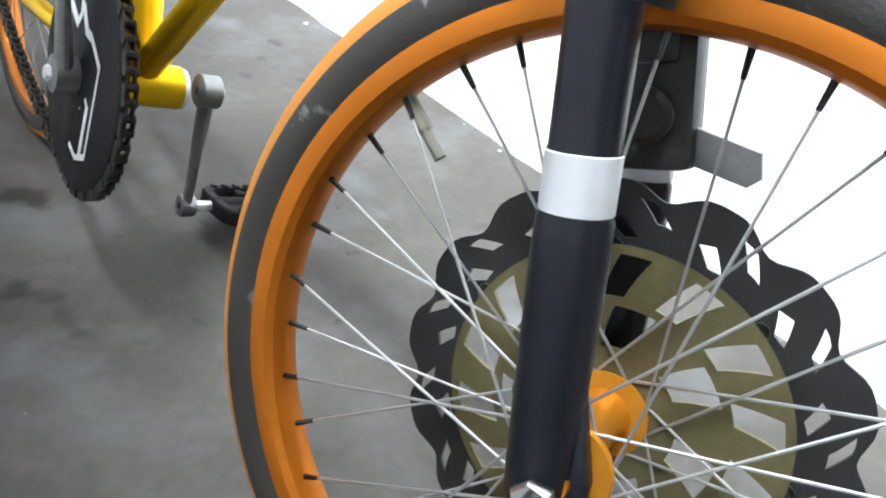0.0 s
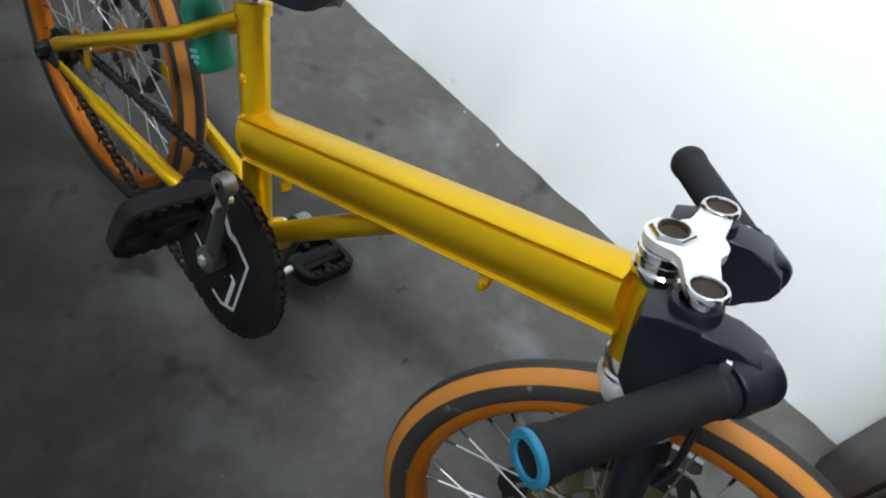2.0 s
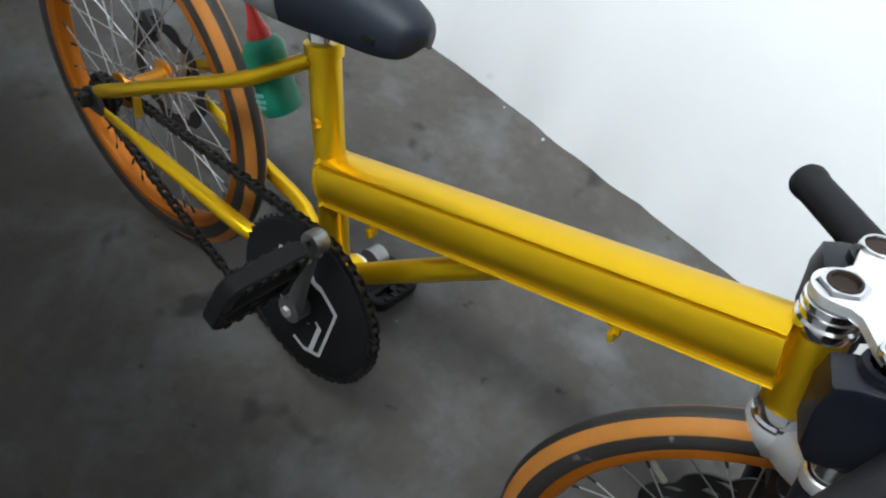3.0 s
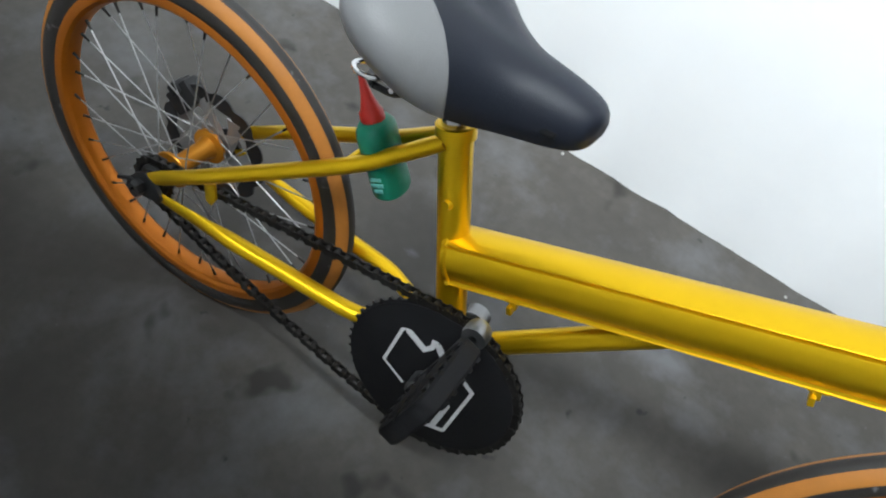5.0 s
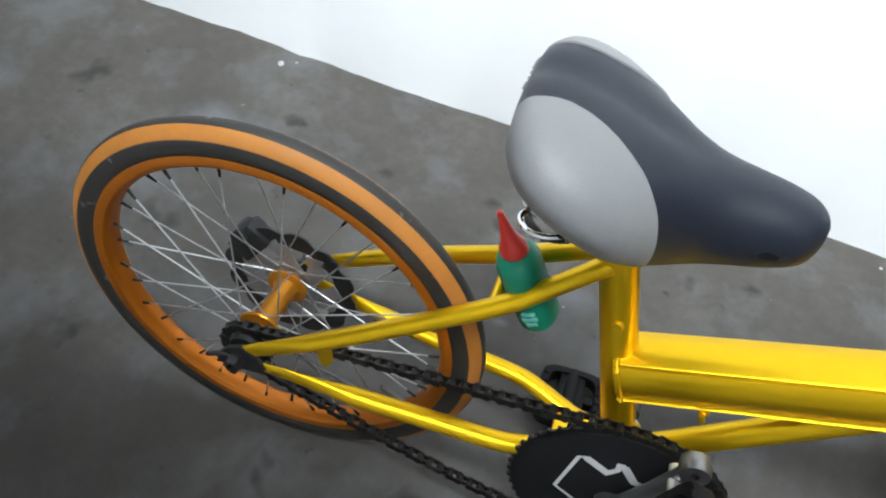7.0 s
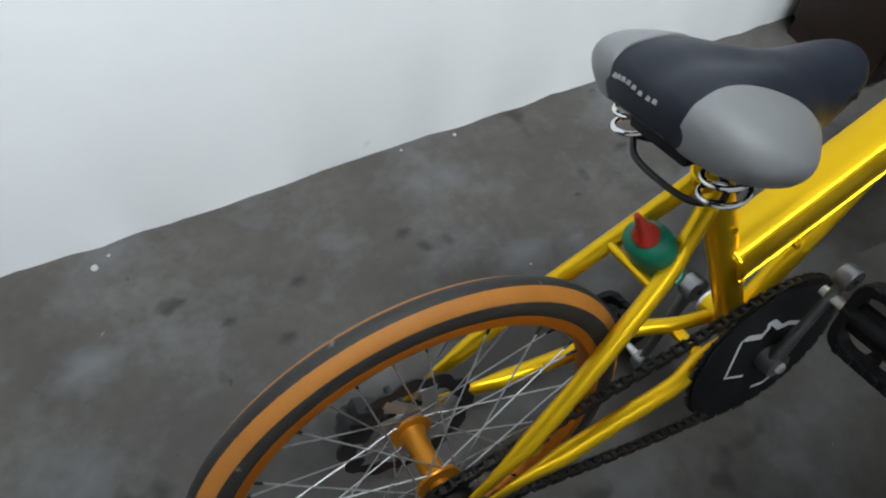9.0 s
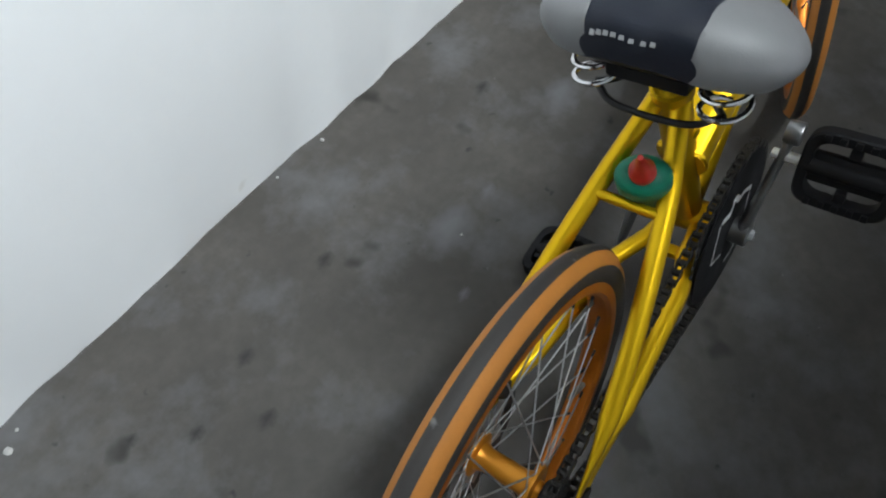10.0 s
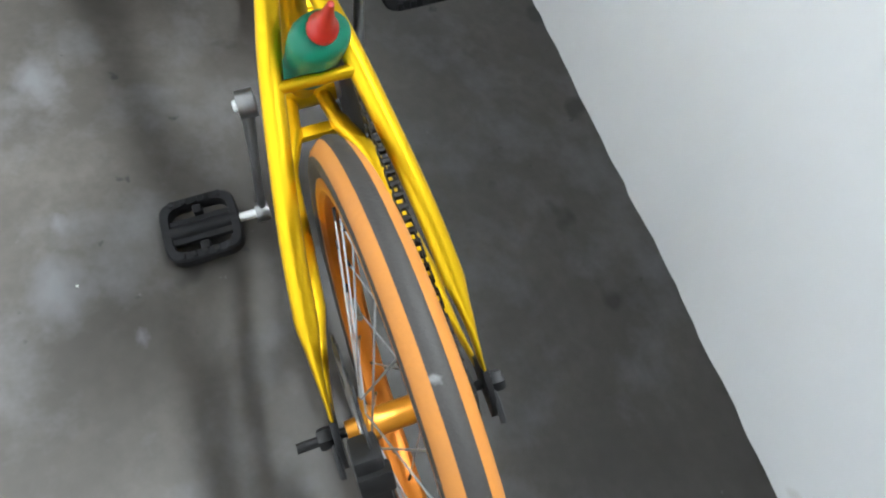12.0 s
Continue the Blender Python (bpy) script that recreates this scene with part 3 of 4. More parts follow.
def drive(bike):
    """Chainring, cranks, pedals, sprocket and chain."""
    cy = -0.0495
    teeth, rr = 52, 0.1075
    outline = []
    for i in range(teeth):
        for da, dr in ((0.0, 0.0), (0.30, 0.0), (0.45, 0.0034), (0.62, 0.0034), (0.8, 0.0)):
            a = 2 * math.pi * (i + da) / teeth
            outline.append(((rr + dr) * math.cos(a), (rr + dr) * math.sin(a)))
    ring = part("chainring", slab(outline, 0.003, pose(BB.x, cy, BB.z)), BLACK_METAL, bike, "black toothed chainring")
    part("guard_disc", lathe([(0.012, 0.0), (0.103, 0.0), (0.1055, 0.0015), (0.1055, 0.003), (0.102, 0.0045), (0.030, 0.0045), (0.026, 0.006), (0.012, 0.006)], pose(BB.x, cy - 0.002, BB.z, 90), 72), PLASTIC, ring, "matt black disc with a white emblem")
    for w, line in LOGO:
        part("emblem", tube([(x, cy - 0.0068, z - 0.0085) for x, z in line], w, 4, None, flat=(0.10, 1)), WHITE_MARK, ring, "white angular emblem line")
    for s in (-1, 1):
        e = Vector((0.445, 0, 0.379)) if s < 0 else Vector((0.373, 0, 0.070))
        y0, y1 = s * 0.068, s * 0.092
        bm = tube([Vector((BB.x, y0, BB.z)) - (e - BB) * 0.06, (BB.x, y0, BB.z), BB.lerp(e, 0.5) + Vector((0, (y0 + y1) / 2, 0)), e + Vector((0, y1, 0))], [0.012, 0.0135, 0.0088, 0.0085], 14, flat=(0.62, 1))
        lathe([(0.004, -0.008), (0.0125, -0.008), (0.0135, -0.004), (0.0135, 0.006), (0.0125, 0.009), (0.004, 0.009)], pose(e.x, y1, e.z, 90), 16, bm)
        lathe([(0.004, -0.012), (0.017, -0.010), (0.017, 0.010), (0.004, 0.012)], pose(BB.x, y0, BB.z, 90), 16, bm)
        crank = part("crank", bm, CRANK_STEEL, bike, "chromed crank arm")
        part("crank_bolt", lathe([(0, 0.012), (0.006, 0.012), (0.0075, 0.010), (0.0075, 0.004)], pose(BB.x, y0 + s * 0.004, BB.z, 90 if s < 0 else -90), 6), ALLOY, crank)
        # platform pedals: the lower one stands on the floor, the upper one hangs down
        turn = Matrix.Translation((e.x, 0.172, e.z) if s > 0 else (e.x - 0.006, -0.156, e.z - 0.030)) @ Matrix.Rotation(radians(-6 if s > 0 else 106), 4, "Y")
        bp = pedal_body()
        pedal = part("pedal", bp, PLASTIC, bike, "black plastic platform pedal", turn)
        part("spindle", tube([(0, -s * 0.046, 0), (0, -s * 0.080, 0)], 0.006, 10), ALLOY, pedal)
    # sprocket and freewheel
    spr = []
    for i in range(16):
        for da, dr in ((0.0, 0.0), (0.35, 0.0), (0.5, 0.004), (0.65, 0.004), (0.85, 0.0)):
            a = 2 * math.pi * (i + da) / 16
            spr.append(((0.0262 + dr) * math.cos(a), (0.0262 + dr) * math.sin(a)))
    sprocket = part("sprocket", slab(spr, 0.003, pose(0, -0.0485, R - 0.004)), CHAIN_STEEL, bike, "dark oily rear sprocket")
    part("freewheel", lathe([(0.006, -0.013), (0.018, -0.012), (0.0205, -0.008), (0.0215, 0.006), (0.018, 0.010), (0.006, 0.010)], pose(0, -0.0475, R - 0.004, 90), 24), BLACK_METAL, sprocket)
    # chain: tight above, slack below
    cr, ck = 0.1095, 0.0284
    rc = Vector((0, 0, R - 0.004))
    path = []
    for i in range(15):
        a = radians(98 + 152 * i / 14)
        path.append(rc + Vector((ck * math.cos(a), 0, ck * math.sin(a))))
    low0 = path[-1]
    a_end = radians(-110)
    low1 = BB + Vector((cr * math.cos(a_end), 0, cr * math.sin(a_end)))
    for i in range(1, 20):
        t = i / 20
        p = low0.lerp(low1, t)
        path.append(p - Vector((0, 0, 0.010 * math.sin(math.pi * t))))
    for i in range(40):
        a = radians(-110 + 212 * i / 39)
        path.append(BB + Vector((cr * math.cos(a), 0, cr * math.sin(a))))
    path.append(path[0])
    dist = [0.0]
    for p, q in zip(path, path[1:]):
        dist.append(dist[-1] + (q - p).length)
    n = 2 * round(dist[-1] / 0.0127 / 2)
    pitch = dist[-1] / n
    pins = []
    j = 0
    for i in range(n):
        t = i * pitch
        while dist[j + 1] < t:
            j += 1
        pins.append(path[j].lerp(path[j + 1], (t - dist[j]) / (dist[j + 1] - dist[j])))
    rollers = bmesh.new()
    for p in pins:
        lathe([(0, -0.0056), (0.0042, -0.0056), (0.0042, 0.0056), (0, 0.0056)], pose(p.x, cy + 0.001, p.z, 90), 8, rollers)
    chain = part("chain", rollers, CHAIN_STEEL, bike, "black oily roller chain")
    kinds = []
    for wide in (0.0032, 0.0048):
        bl = bmesh.new()
        shape = [(pitch * u, v) for u, v in ((-0.30, 0.0), (-0.16, 0.0048), (0.0, 0.0053), (0.3, 0.0042), (0.5, 0.0038), (0.7, 0.0042), (1.0, 0.0053), (1.16, 0.0048), (1.30, 0.0),
                                             (1.16, -0.0048), (1.0, -0.0053), (0.7, -0.0042), (0.5, -0.0038), (0.3, -0.0042), (0.0, -0.0053), (-0.16, -0.0048))]
        for s in (-1, 1):
            slab(shape, 0.0012, pose(0, s * wide, 0), 0, bl)
        kinds.append(bl)
    firsts = [None, None]
    for i in range(n):
        p, q = pins[i], pins[(i + 1) % n]
        ang = math.atan2(q.z - p.z, q.x - p.x)
        m = Matrix.Translation((p.x, cy + 0.001, p.z)) @ Matrix.Rotation(-ang, 4, "Y")
        if firsts[i % 2] is None:
            firsts[i % 2] = part("link", kinds[i % 2], CHAIN_STEEL, chain, "", m)
        else:
            shared("link", firsts[i % 2], chain, m)


def fork_and_bars(bike):
    def at(x, y, z):
        return FORK @ Vector((x, y, z))

    # head tube and headset
    part("head_tube", lathe([(0.0165, 0), (0.0205, 0.0), (0.0205, 0.080), (0.0165, 0.080)], FORK @ pose(0, 0, -0.128), 28, None, True), YELLOW, bike)
    part("headset_top", lathe([(0.0135, -0.048), (0.021, -0.048), (0.0225, -0.044), (0.0225, -0.038), (0.0205, -0.036), (0.0205, -0.033), (0.0215, -0.032), (0.0215, -0.029), (0.020, -0.028),
                               (0.020, -0.026), (0.0215, -0.025), (0.0215, -0.021), (0.0185, -0.020), (0.0185, -0.018), (0.0135, -0.018)], FORK, 32, None, True), CHROME, bike, "chromed threaded headset rings")
    part("headset_low", lathe([(0.0135, -0.128), (0.0215, -0.128), (0.0225, -0.132), (0.0225, -0.139), (0.020, -0.141), (0.020, -0.144), (0.022, -0.146), (0.022, -0.151), (0.0135, -0.152)], FORK, 32, None, True), CHROME, bike, "chromed lower headset cup")
    nut = [(0.0115, -0.020), (0.0165, -0.020), (0.0178, -0.018), (0.0178, -0.009), (0.0158, -0.006), (0.0122, -0.006), (0.0115, -0.008)]
    part("steerer_nut", lathe(nut, FORK, 6, None, True), CHROME, bike, "chromed hexagonal nut on the open steerer")
    part("steerer", lathe([(0.0098, -0.15), (0.0118, -0.15), (0.0118, -0.005), (0.0098, -0.005)], FORK, 24, None, True), RUST_BORE_SHADE, bike, "steerer tube with a rusty bore, its shade in the colour")
    # shallow dark disc in place of the shaded depth of the bore
    part("steerer_bore_shade", lathe([(0.0, -0.0094), (0.0096, -0.0094), (0.0098, -0.0055)], FORK, 24), RUST_BORE_SHADE, bike, "rusty steerer end, a dark disc as shade of the bore")
    # top crown: a solid three lobed plate; dark discs paint the shade of its holes
    lobes = [(0.0, 0.0, 0.0215), (0.028, 0.054, 0.0200), (0.030, -0.057, 0.0200)]
    outline = []
    for i in range(120):
        a = 2 * math.pi * i / 120
        dx, dz = math.cos(a), math.sin(a)
        ox, oz = 0.021, 0.0
        best = 0.0265 if dx < 0 else 0.0195
        for lx, ly, lr in lobes:
            px, pz = lx - ox, ly - oz
            t = px * dx + pz * dz
            off = abs(px * dz - pz * dx)
            if off < lr:
                best = max(best, t + math.sqrt(lr * lr - off * off))
        outline.append([ox + best * dx, oz + best * dz])
    for _ in range(24):
        outline = [[(outline[i - 1][c] + 2 * outline[i][c] + outline[(i + 1) % 120][c]) / 4 for c in (0, 1)] for i in range(120)]
    # local plate: x forward, y lateral
    top = bmesh.new()
    rot = FORK @ Matrix(((1, 0, 0, 0), (0, 0, 1, 0), (0, 1, 0, -0.0145), (0, 0, 0, 1)))
    slab([tuple(p) for p in outline], 0.008, rot, 0.0012, top)
    crown = part("top_crown", top, ALLOY, bike, "polished three lobed alloy fork crown")
    for s in (-1, 1):
        leg = FORK @ pose(0.031 if s < 0 else 0.028, -0.057 if s < 0 else 0.054, 0)
        part("clamp_collar", lathe([(0.0112, -0.0118), (0.0148, -0.0118), (0.0150, -0.0095), (0.0145, -0.0075), (0.0138, -0.0068), (0.0120, -0.0068), (0.0113, -0.0078), (0.0110, -0.026)], leg, 28), CHROME, crown)
        part("tube_bore_shade", lathe([(0.0, -0.0098), (0.0108, -0.0098), (0.0110, -0.0078)], leg, 24), RUST_BORE_SHADE, crown, "rusty tube end, a dark disc as shade of the bore")
        part("stanchion", lathe([(0.0112, -0.20), (0.0128, -0.20), (0.0128, -0.026), (0.0112, -0.026)], FORK @ pose(0.028, s * 0.057, 0), 24, None, True), CHROME, bike, "chromed fork stanchion")
        sleeve = part("fork_leg", lathe([(0.0137, -0.134), (0.0148, -0.135), (0.0153, -0.139), (0.0150, -0.245), (0.0154, -0.246), (0.0154, -0.272), (0.0165, -0.274), (0.0169, -0.29), (0.0164, -0.385), (0.0156, -0.406), (0.0120, -0.411), (0.0, -0.412)],
                                        FORK @ pose(0.028, s * 0.057, 0), 28), BLACK_PAINT, bike, "glossy black fork leg")
        part("silver_band", lathe([(0.0150, -0.246), (0.0160, -0.247), (0.0160, -0.271), (0.0150, -0.272)], FORK @ pose(0.028, s * 0.057, 0), 28), SILVER_BAND, sleeve, "silver band round the fork leg")
        # a pointed guard stands up in front of the leg
        spine = bend([at(0.048, s * 0.061, -0.190), at(0.055, s * 0.061, -0.168), at(0.061, s * 0.044, -0.136), at(0.066, s * 0.038, -0.112), at(0.068, s * 0.036, -0.096)], 5)
        k3 = len(spine) - 1
        part("fork_guard", tube(spine, [0.0125 * (1 - (q / k3) ** 2.2) + 0.0012 for q in range(k3 + 1)], 12, flat=(0.85, 0.28)), BLACK_PAINT, sleeve, "pointed glossy black fork guard")
        foot = slab([(0.010, -0.355), (0.044, -0.355), (0.052, -0.395), (0.050, -0.414), (0.040, -0.422), (0.028, -0.420), (0.018, -0.400)], 0.012, FORK @ pose(0, s * 0.055, 0), 0.003)
        part("fork_end", foot, BLACK_PAINT, sleeve)
        part("axle_nut", lathe([(0.0048, 0.0), (0.009, 0.0), (0.0105, 0.003), (0.0105, 0.010), (0.009, 0.012), (0.0048, 0.012)], FRONT @ pose(0, s * 0.062, 0, 90 if s < 0 else -90), 6), CHROME, sleeve)
        # bar clamp on the stanchion, and its stub bar with grip
        corners = [(-0.004, -0.029), (0.010, -0.026), (0.036, -0.027), (0.059, -0.033), (0.076, -0.040), (0.087, -0.050), (0.090, -0.062), (0.085, -0.073), (0.074, -0.080), (0.061, -0.084), (0.042, -0.094), (0.018, -0.104), (0.002, -0.102), (-0.006, -0.088), (-0.007, -0.050)]
        clamp = part("bar_clamp", slab(corners, 0.034, FORK @ pose(0, s * 0.062, 0), 0.003), BLACK_PAINT, bike, "black bar clamp round the stanchion", angle=25)
        part("clamp_collar", lathe([(0.0130, -0.0188), (0.0172, -0.0188), (0.0180, -0.022), (0.0180, -0.104), (0.0172, -0.108), (0.0130, -0.108)], FORK @ pose(0.028, s * 0.057, 0), 28), BLACK_PAINT, clamp)
        p0 = at(0.072, s * 0.071, -0.060)
        p1 = at(-0.037, -0.200, -0.056) if s < 0 else at(-0.009, 0.202, -0.047)
        part("clamp_bolt", tube([at(0.055, s * 0.083, -0.040), at(0.055, s * 0.088, -0.040)], 0.004, 6), CHROME, clamp)
        dvec = (p1 - p0).normalized()
        bar = part("handlebar_stub", tube([p0 - dvec * 0.016, p1 - dvec * 0.004], 0.0112, 20), BLACK_PAINT, bike)
        mc, reach = along(p0 - dvec * 0.018, p0 + dvec * 0.020)
        part("clamp_barrel", lathe([(0.0112, 0.0), (0.0165, 0.0), (0.0195, 0.003), (0.0205, 0.008), (0.0205, reach - 0.003), (0.0190, reach), (0.0112, reach)], mc, 28, None, True), BLACK_PAINT, clamp, "glossy black barrel gripping the bar")
        mg, length = along(p0 + dvec * 0.022, p1)
        prof = [(0.0112, 0.0), (0.0170, 0.0), (0.0176, 0.003), (0.0176, 0.008), (0.0160, 0.010)]
        n = 22
        for i in range(n):
            h = 0.012 + (length - 0.030) * i / n
            prof += [(0.0161, h), (0.01604, h + 0.0012), (0.01604, h + 0.0026), (0.0161, h + 0.0036)]
        if s < 0:
            prof += [(0.0160, length - 0.016), (0.0176, length - 0.013), (0.0176, length - 0.003), (0.0112, length - 0.003)]
        else:
            prof += [(0.0162, length - 0.016), (0.0172, length - 0.012), (0.0172, length - 0.004), (0.0150, length + 0.0005), (0.0085, length + 0.002), (0.0, length + 0.002)]
        part("grip", lathe(prof, mg, 28), PLASTIC, bar, "black ribbed rubber grip")
        if s < 0:
            part("end_ring", lathe([(0.0115, length - 0.004), (0.0172, length - 0.004), (0.0178, length - 0.003), (0.0178, length), (0.0168, length + 0.001), (0.0120, length + 0.001)], mg, 28, None, True), CYAN, bar, "bright blue grip end ring")
            part("end_plug", lathe([(0.0, length - 0.003), (0.0118, length - 0.003), (0.0112, length - 0.001), (0.0, length)], mg, 20), PLASTIC, bar)
    # lower crown: a shouldered forging that sweeps from the steerer down to both legs
    low = lathe([(0.0, -0.146), (0.0205, -0.147), (0.0245, -0.153), (0.0245, -0.166), (0.0215, -0.178), (0.014, -0.186), (0.0, -0.187)], FORK, 28)
    for s in (-1, 1):
        arm = bend([at(0.004, s * 0.010, -0.162), at(0.014, s * 0.030, -0.160), at(0.024, s * 0.046, -0.156), at(0.028, s * 0.057, -0.152)], 5)
        tube(arm, [0.0205 - 0.0003 * q for q in range(len(arm))], 16, low, flat=(0.70, 0.95))
        lathe([(0.0145, -0.131), (0.0165, -0.132), (0.0171, -0.134), (0.0171, -0.142), (0.0165, -0.144), (0.0145, -0.144)], FORK @ pose(0.028, s * 0.057, 0), 28, low, True)
    part("lower_crown", low, ALLOY, bike, "polished alloy lower fork crown")
    # disc caliper in front of the far leg, with its cable arm
    cal = box(0.040, 0.030, 0.074, FORK @ pose(0.036, 0.026, -0.224, 0, -6), 0.006)
    box(0.026, 0.036, 0.030, FORK @ pose(0.032, 0.026, -0.196, 0, -6), 0.004, cal)
    lathe([(0, 0.0), (0.012, 0.0), (0.013, 0.003), (0.013, 0.010), (0.010, 0.013), (0, 0.013)], FORK @ pose(0.036, 0.010, -0.234, 90), 18, cal)
    caliper = part("brake_caliper", cal, BLACK_METAL, bike, "black disc brake caliper on the fork leg")
    part("cable_arm", slab([(0.066, -0.252), (0.104, -0.262), (0.106, -0.274), (0.100, -0.279), (0.064, -0.270)], 0.006, FORK @ pose(-0.016, 0.022, 0.016), 0.0015), CRANK_STEEL, caliper, "dull grey cable arm")


SADDLE_Y = -0.013
# along the saddle: x, half width, height of the top, height of the skirt
SADDLE = ((0.214, 0.031, 0.63, 0.612), (0.2158, 0.053, 0.64, 0.607), (0.2213, 0.075, 0.647, 0.603), (0.234, 0.098, 0.651, 0.597), (0.2535, 0.11, 0.6506, 0.589),
          (0.2781, 0.112, 0.6445, 0.579), (0.3025, 0.1031, 0.6364, 0.567), (0.3252, 0.0853, 0.6285, 0.5575), (0.3475, 0.0654, 0.6207, 0.5535), (0.369, 0.05, 0.616, 0.554),
          (0.3905, 0.042, 0.614, 0.557), (0.4163, 0.036, 0.611, 0.562), (0.4361, 0.029, 0.606, 0.568), (0.4456, 0.018, 0.6, 0.574), (0.4498, 0.004, 0.593, 0.583))


def saddle_section(x):
    """Half width, top and skirt height at x, smoothly between the stations."""
    k = 0
    while k < len(SADDLE) - 2 and x > SADDLE[k + 1][0]:
        k += 1
    rows = [SADDLE[max(0, min(len(SADDLE) - 1, k + o))] for o in (-1, 0, 1, 2)]
    t = max(0.0, min(1.0, (x - rows[1][0]) / (rows[2][0] - rows[1][0])))
    out = []
    for c in (1, 2, 3):
        m = [(rows[i + 2][c] - rows[i][c]) / max(1e-6, rows[i + 2][0] - rows[i][0]) * (rows[2][0] - rows[1][0]) for i in (0, 1)]
        h = 2 * t ** 3 - 3 * t ** 2 + 1, t ** 3 - 2 * t ** 2 + t, 3 * t ** 2 - 2 * t ** 3, t ** 3 - t ** 2
        out.append(h[0] * rows[1][c] + h[1] * m[0] + h[2] * rows[2][c] + h[3] * m[1])
    return out


def saddle_point(x, phi, lift=0.0):
    """phi runs from -90 at one skirt over the top to 90 at the other."""
    w, top, low = saddle_section(x)
    s, c = math.sin(abs(phi)), math.cos(phi)
    y, z = w * s ** 0.86, (top - low) * max(0.0, c) ** 0.80
    t = z / (top - low)
    y *= 1 - 0.20 * (1 - t) ** 3
    hollow = 0.004 * math.exp(-(y / 0.016) ** 2) * max(0.0, min(1.0, (0.36 - x) / 0.05))
    n = Vector((y / w ** 2, (z - 0.3 * (top - low)) / (top - low) ** 2)).normalized() * lift
    return Vector((x, SADDLE_Y + math.copysign(max(0.0, y + n.x), phi), low + z + n.y - hollow))


def saddle(bike):
    """A sprung saddle: dark top, two grey side pads, rails, coil springs and clamp."""
    nx, ny = 70, 48
    x0, x1 = SADDLE[0][0], SADDLE[-1][0]
    bm = bmesh.new()
    grid = []
    for i in range(nx + 1):
        x = x0 + (x1 - x0) * (0.5 - 0.5 * math.cos(math.pi * i / nx))
        grid.append([bm.verts.new(saddle_point(x, math.pi * (j / ny - 0.5))) for j in range(ny + 1)])
    for p, q in zip(grid, grid[1:]):
        for j in range(ny):
            bm.faces.new((p[j], q[j], q[j + 1], p[j + 1]))
    bm.faces.new([r[0] for r in grid] + [r[-1] for r in grid[::-1]])
    bm.faces.new(grid[0][::-1])
    bm.faces.new(grid[-1])
    seat = part("saddle", bm, SEAT_DARK, bike, "dark vinyl saddle with two pale grey side pads", angle=60)
    # each pad covers a rounded patch of the flank down to the skirt
    for s in (-1, 1):
        bm = bmesh.new()
        cols = []
        for i in range(37):
            x = 0.2155 + 0.1190 * (0.5 - 0.5 * math.cos(math.pi * i / 36))
            slope = 0.25 + 0.65 * max(0.0, min(1.0, (x - 0.220) / 0.034))
            reach = 0.044 + 0.082 * (1 - math.sqrt(max(0.0, 1 - (max(0.0, x - 0.246) / 0.0890) ** 2)))
            w, top, low = saddle_section(x)
            phi = 0.0
            while phi < 1.5:
                p = saddle_point(x, phi)
                if abs(p.y - SADDLE_Y) + slope * (top - p.z) > reach:
                    break
                phi += 0.01
            col = []
            for j in range(21):
                edge = j == 0 or i in (0, 36)
                col.append(bm.verts.new(saddle_point(x, s * (phi + (1.56 - phi) * max(0, j - 1) / 19), -0.0015 if edge else 0.0016)))
            cols.append(col)
        for p, q in zip(cols, cols[1:]):
            for j in range(20):
                bm.faces.new((p[j], q[j], q[j + 1], p[j + 1]))
        part("side_pad", bm, SEAT_GREY, seat, "smooth pale grey vinyl pad", angle=70)
    # pale maker's mark across the rear edge, as plain bars
    for k in range(8):
        p = saddle_point(0.2170, 0.56 - 0.105 * k)
        part("maker_mark", box(0.0016, 0.0040, 0.0070, pose(p.x - 0.001, p.y, p.z - 0.0050, 0, 40)), SEAT_GREY, seat)
    part("base_plate", slab([(-0.050, 0.578), (0.06, 0.562), (0.135, 0.574), (0.135, 0.580), (-0.050, 0.590)], 0.07, pose(0.285, SADDLE_Y, 0), 0.003), PLASTIC, seat)
    for s in (-1, 1):
        coil = [(0.260 + 0.019 * math.cos(t), SADDLE_Y + s * 0.056 + 0.019 * math.sin(t), 0.548 + 0.052 * t / (2 * math.pi * 3)) for t in (2 * math.pi * 3 * i / 72 for i in range(73))]
        part("spring", tube(coil, 0.0025, 8), CHROME, seat, "chromed coil spring")
        part("rail", tube(bend([(0.260, SADDLE_Y + s * 0.056, 0.545), (0.280, SADDLE_Y + s * 0.042, 0.540), (0.295, SADDLE_Y + s * 0.022, 0.552), (0.36, SADDLE_Y + s * 0.020, 0.562), (0.425, SADDLE_Y + s * 0.012, 0.578)], 6), 0.0034, 8), BLACK_METAL, seat)
    part("rail_bar", tube(bend([(0.260, SADDLE_Y - 0.056, 0.545), (0.245, SADDLE_Y - 0.03, 0.540), (0.245, SADDLE_Y + 0.03, 0.540), (0.260, SADDLE_Y + 0.056, 0.545)], 6), 0.0032, 8), BLACK_METAL, seat)
    part("seat_clamp", lathe([(0.0, -0.030), (0.013, -0.030), (0.016, -0.026), (0.016, 0.026), (0.013, 0.030), (0.0, 0.030)], pose(0.305, SADDLE_Y, 0.552, 90), 20), BLACK_METAL, seat)
    part("seat_post", tube([(0.328, 0, 0.492), (0.304, -0.007, 0.558)], 0.0128, 22), CHROME, bike, "chromed seat post")


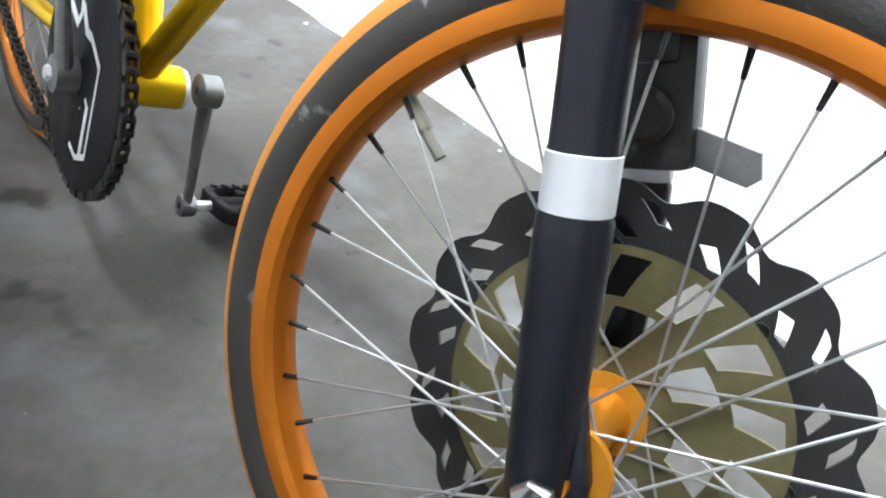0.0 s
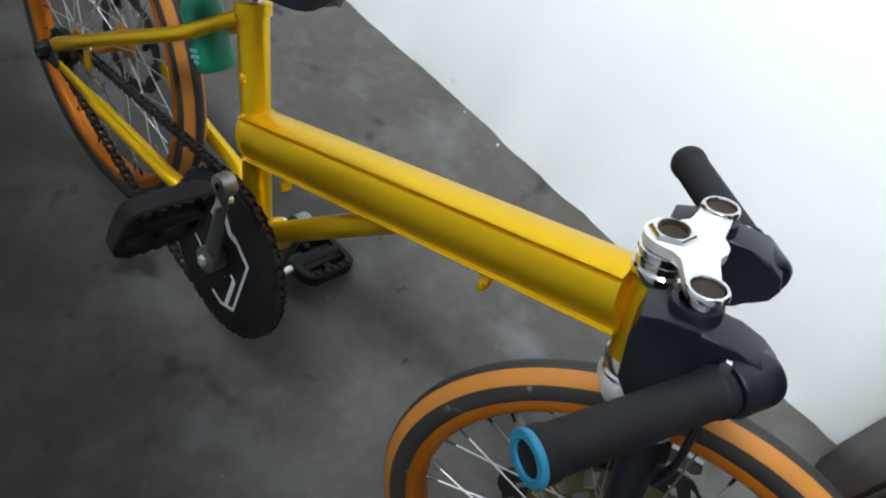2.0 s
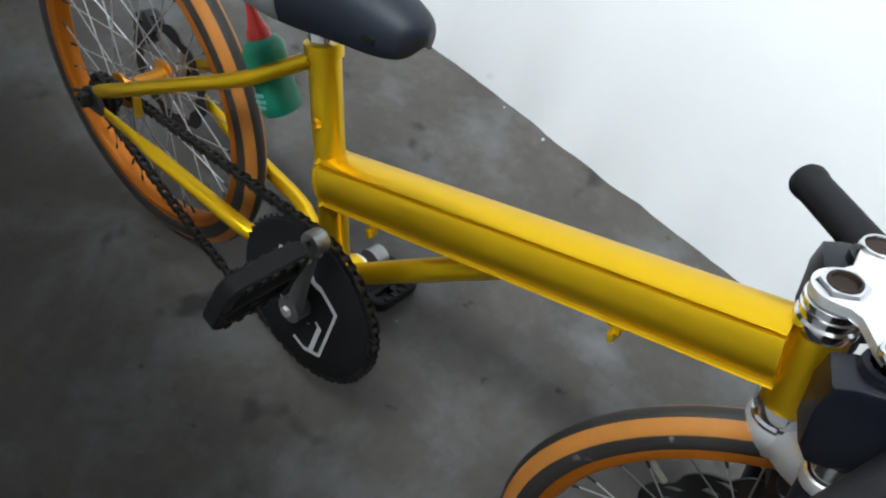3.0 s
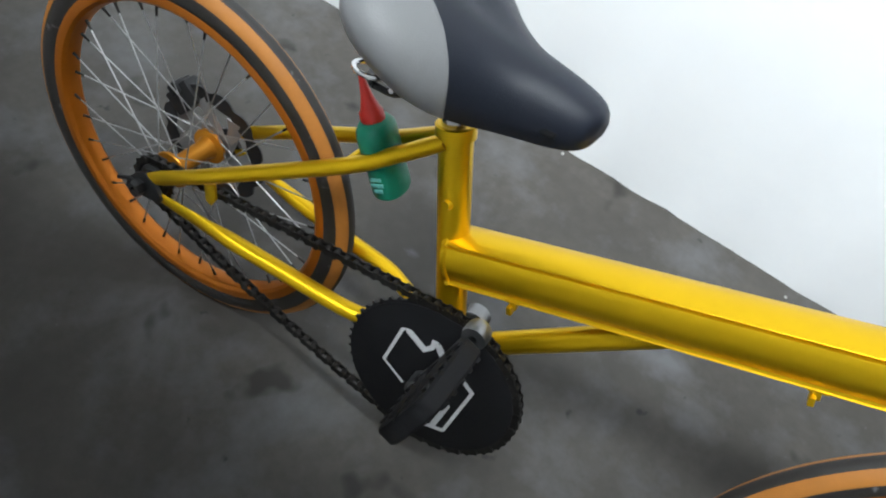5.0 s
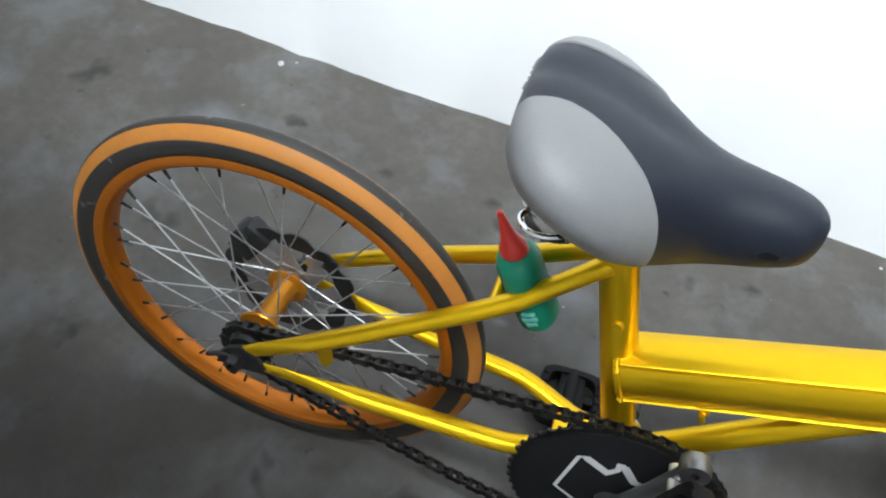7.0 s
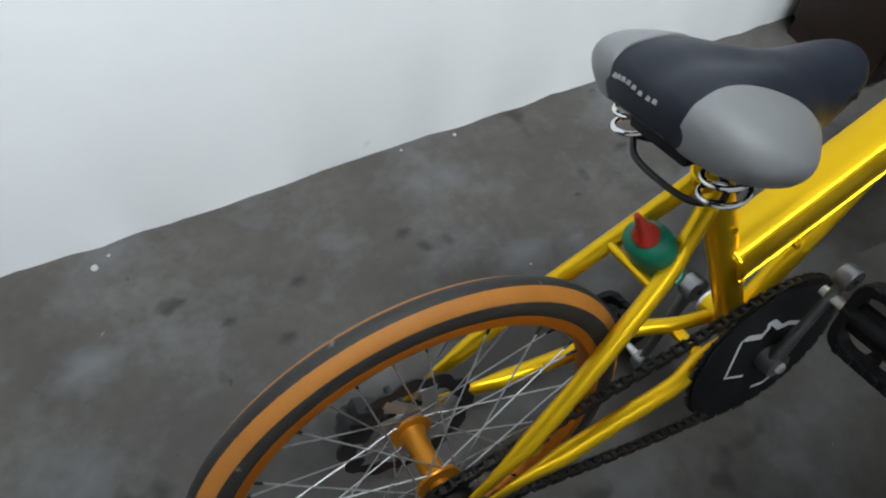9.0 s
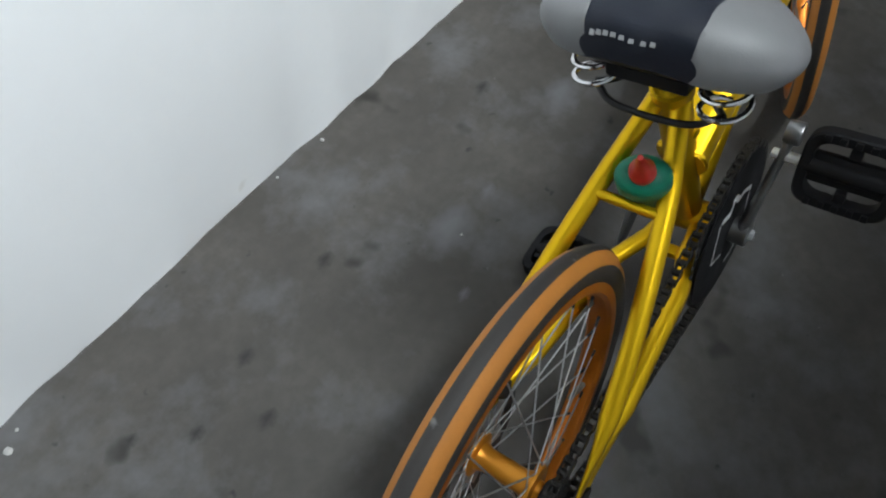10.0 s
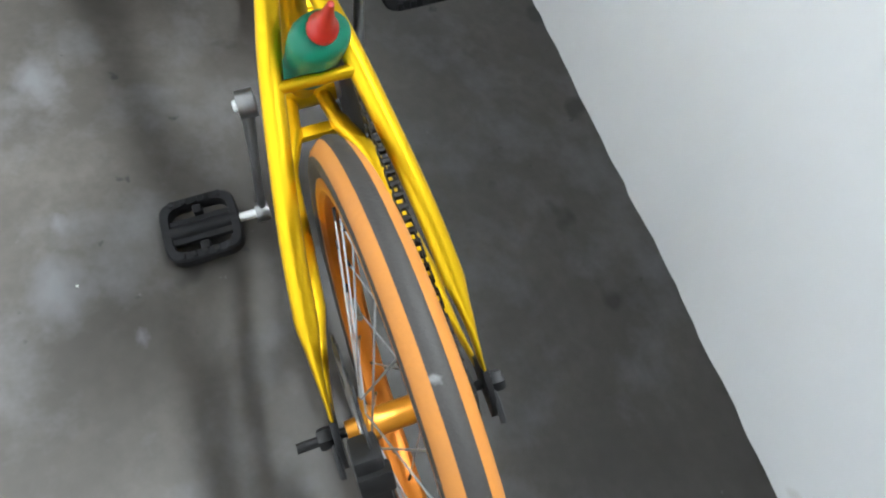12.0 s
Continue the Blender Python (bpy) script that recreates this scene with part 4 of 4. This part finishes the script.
def bicycle():
    bike = tagged(new("bicycle"), "gold yellow low bicycle with orange rims leaning on its pedal", "bicycle")
    bike.matrix_basis = pose(0, 0, 0, -LEAN)
    frame_tubes(bike)
    drive(bike)
    rear = wheel("rear_wheel", "orange rear rim with silver spokes", bike, REAR, -32)
    front = wheel("front_wheel", "orange front rim with silver spokes", bike, FRONT, 145)
    brake_disc(rear, 0.084, 0.040, 12, SPOKE, 1.5, "worn silver disc arm")
    front_disc(front, 0.130, 0.036)
    cal = box(0.034, 0.024, 0.050, pose(-0.050, 0.050, 0.300, 0, 35), 0.005)
    box(0.016, 0.028, 0.020, pose(-0.060, 0.048, 0.310, 0, 35), 0.003, cal)
    part("brake_caliper", cal, BLACK_METAL, bike, "black rear brake caliper")
    fork_and_bars(bike)
    saddle(bike)
    return bike


def oil_bottle():
    """Wedged between the seat stays, against the seat tube."""
    low, high = Vector((0.2814, 0.000, 0.397)), Vector((0.2466, -0.0108, 0.4640))
    m, length = along(low, high)
    m = pose(0, 0, 0, -LEAN) @ m
    oval = m @ Matrix.Diagonal((1.10, 0.85, 1, 1))
    bottle = part("oil_bottle", lathe([(0, 0.002), (0.018, 0.0), (0.0222, 0.001), (0.0240, 0.004), (0.0240, 0.022), (0.0236, 0.024), (0.0236, 0.046), (0.0244, 0.048), (0.0244, length - 0.005), (0.0230, length), (0.019, length + 0.005), (0.013, length + 0.008), (0, length + 0.008)], oval, 36),
                  GREEN, None, "small green plastic oil bottle wedged between the seat stays")
    tagged(bottle, category="bottle")
    part("nozzle", lathe([(0.0, length + 0.007), (0.0122, length + 0.007), (0.0126, length + 0.009), (0.0122, length + 0.017), (0.0100, length + 0.020), (0.0068, length + 0.030), (0.0042, length + 0.044), (0.0026, length + 0.056), (0.0, length + 0.057)], m, 24), RED, bottle, "red screw cap with a pointed nozzle")
    # pale printed panel on the flank, as plain bars
    axis = (high - low).normalized()
    out = Vector((0.10, -1, 0))
    out = (out - axis * out.dot(axis)).normalized()
    side = axis.cross(out)
    for k, (h, w) in enumerate(((0.028, 0.012), (0.021, 0.014), (0.014, 0.010))):
        p = low + axis * h + out * 0.0258
        face = Matrix.Translation(p) @ Matrix((side, out, axis)).transposed().to_4x4()
        part("print_bar", box(w, 0.0022, 0.0042, pose(0, 0, 0, -LEAN) @ face, 0.0005), PALE_PRINT, bottle, "pale green printed bar")
    return bottle


room()
cabinet()
bicycle()
oil_bottle()
for n, (cx, cy, size) in enumerate(((-0.316, 0.640, 0.006), (0.345, 0.648, 0.0035), (0.821, 0.622, 0.003), (0.238, 0.655, 0.0025), (0.92, 0.610, 0.003), (-0.29, 0.655, 0.003), (0.33, 0.34, 0.002))):
    plaster_chip(cx, cy, size, n * 3.7)
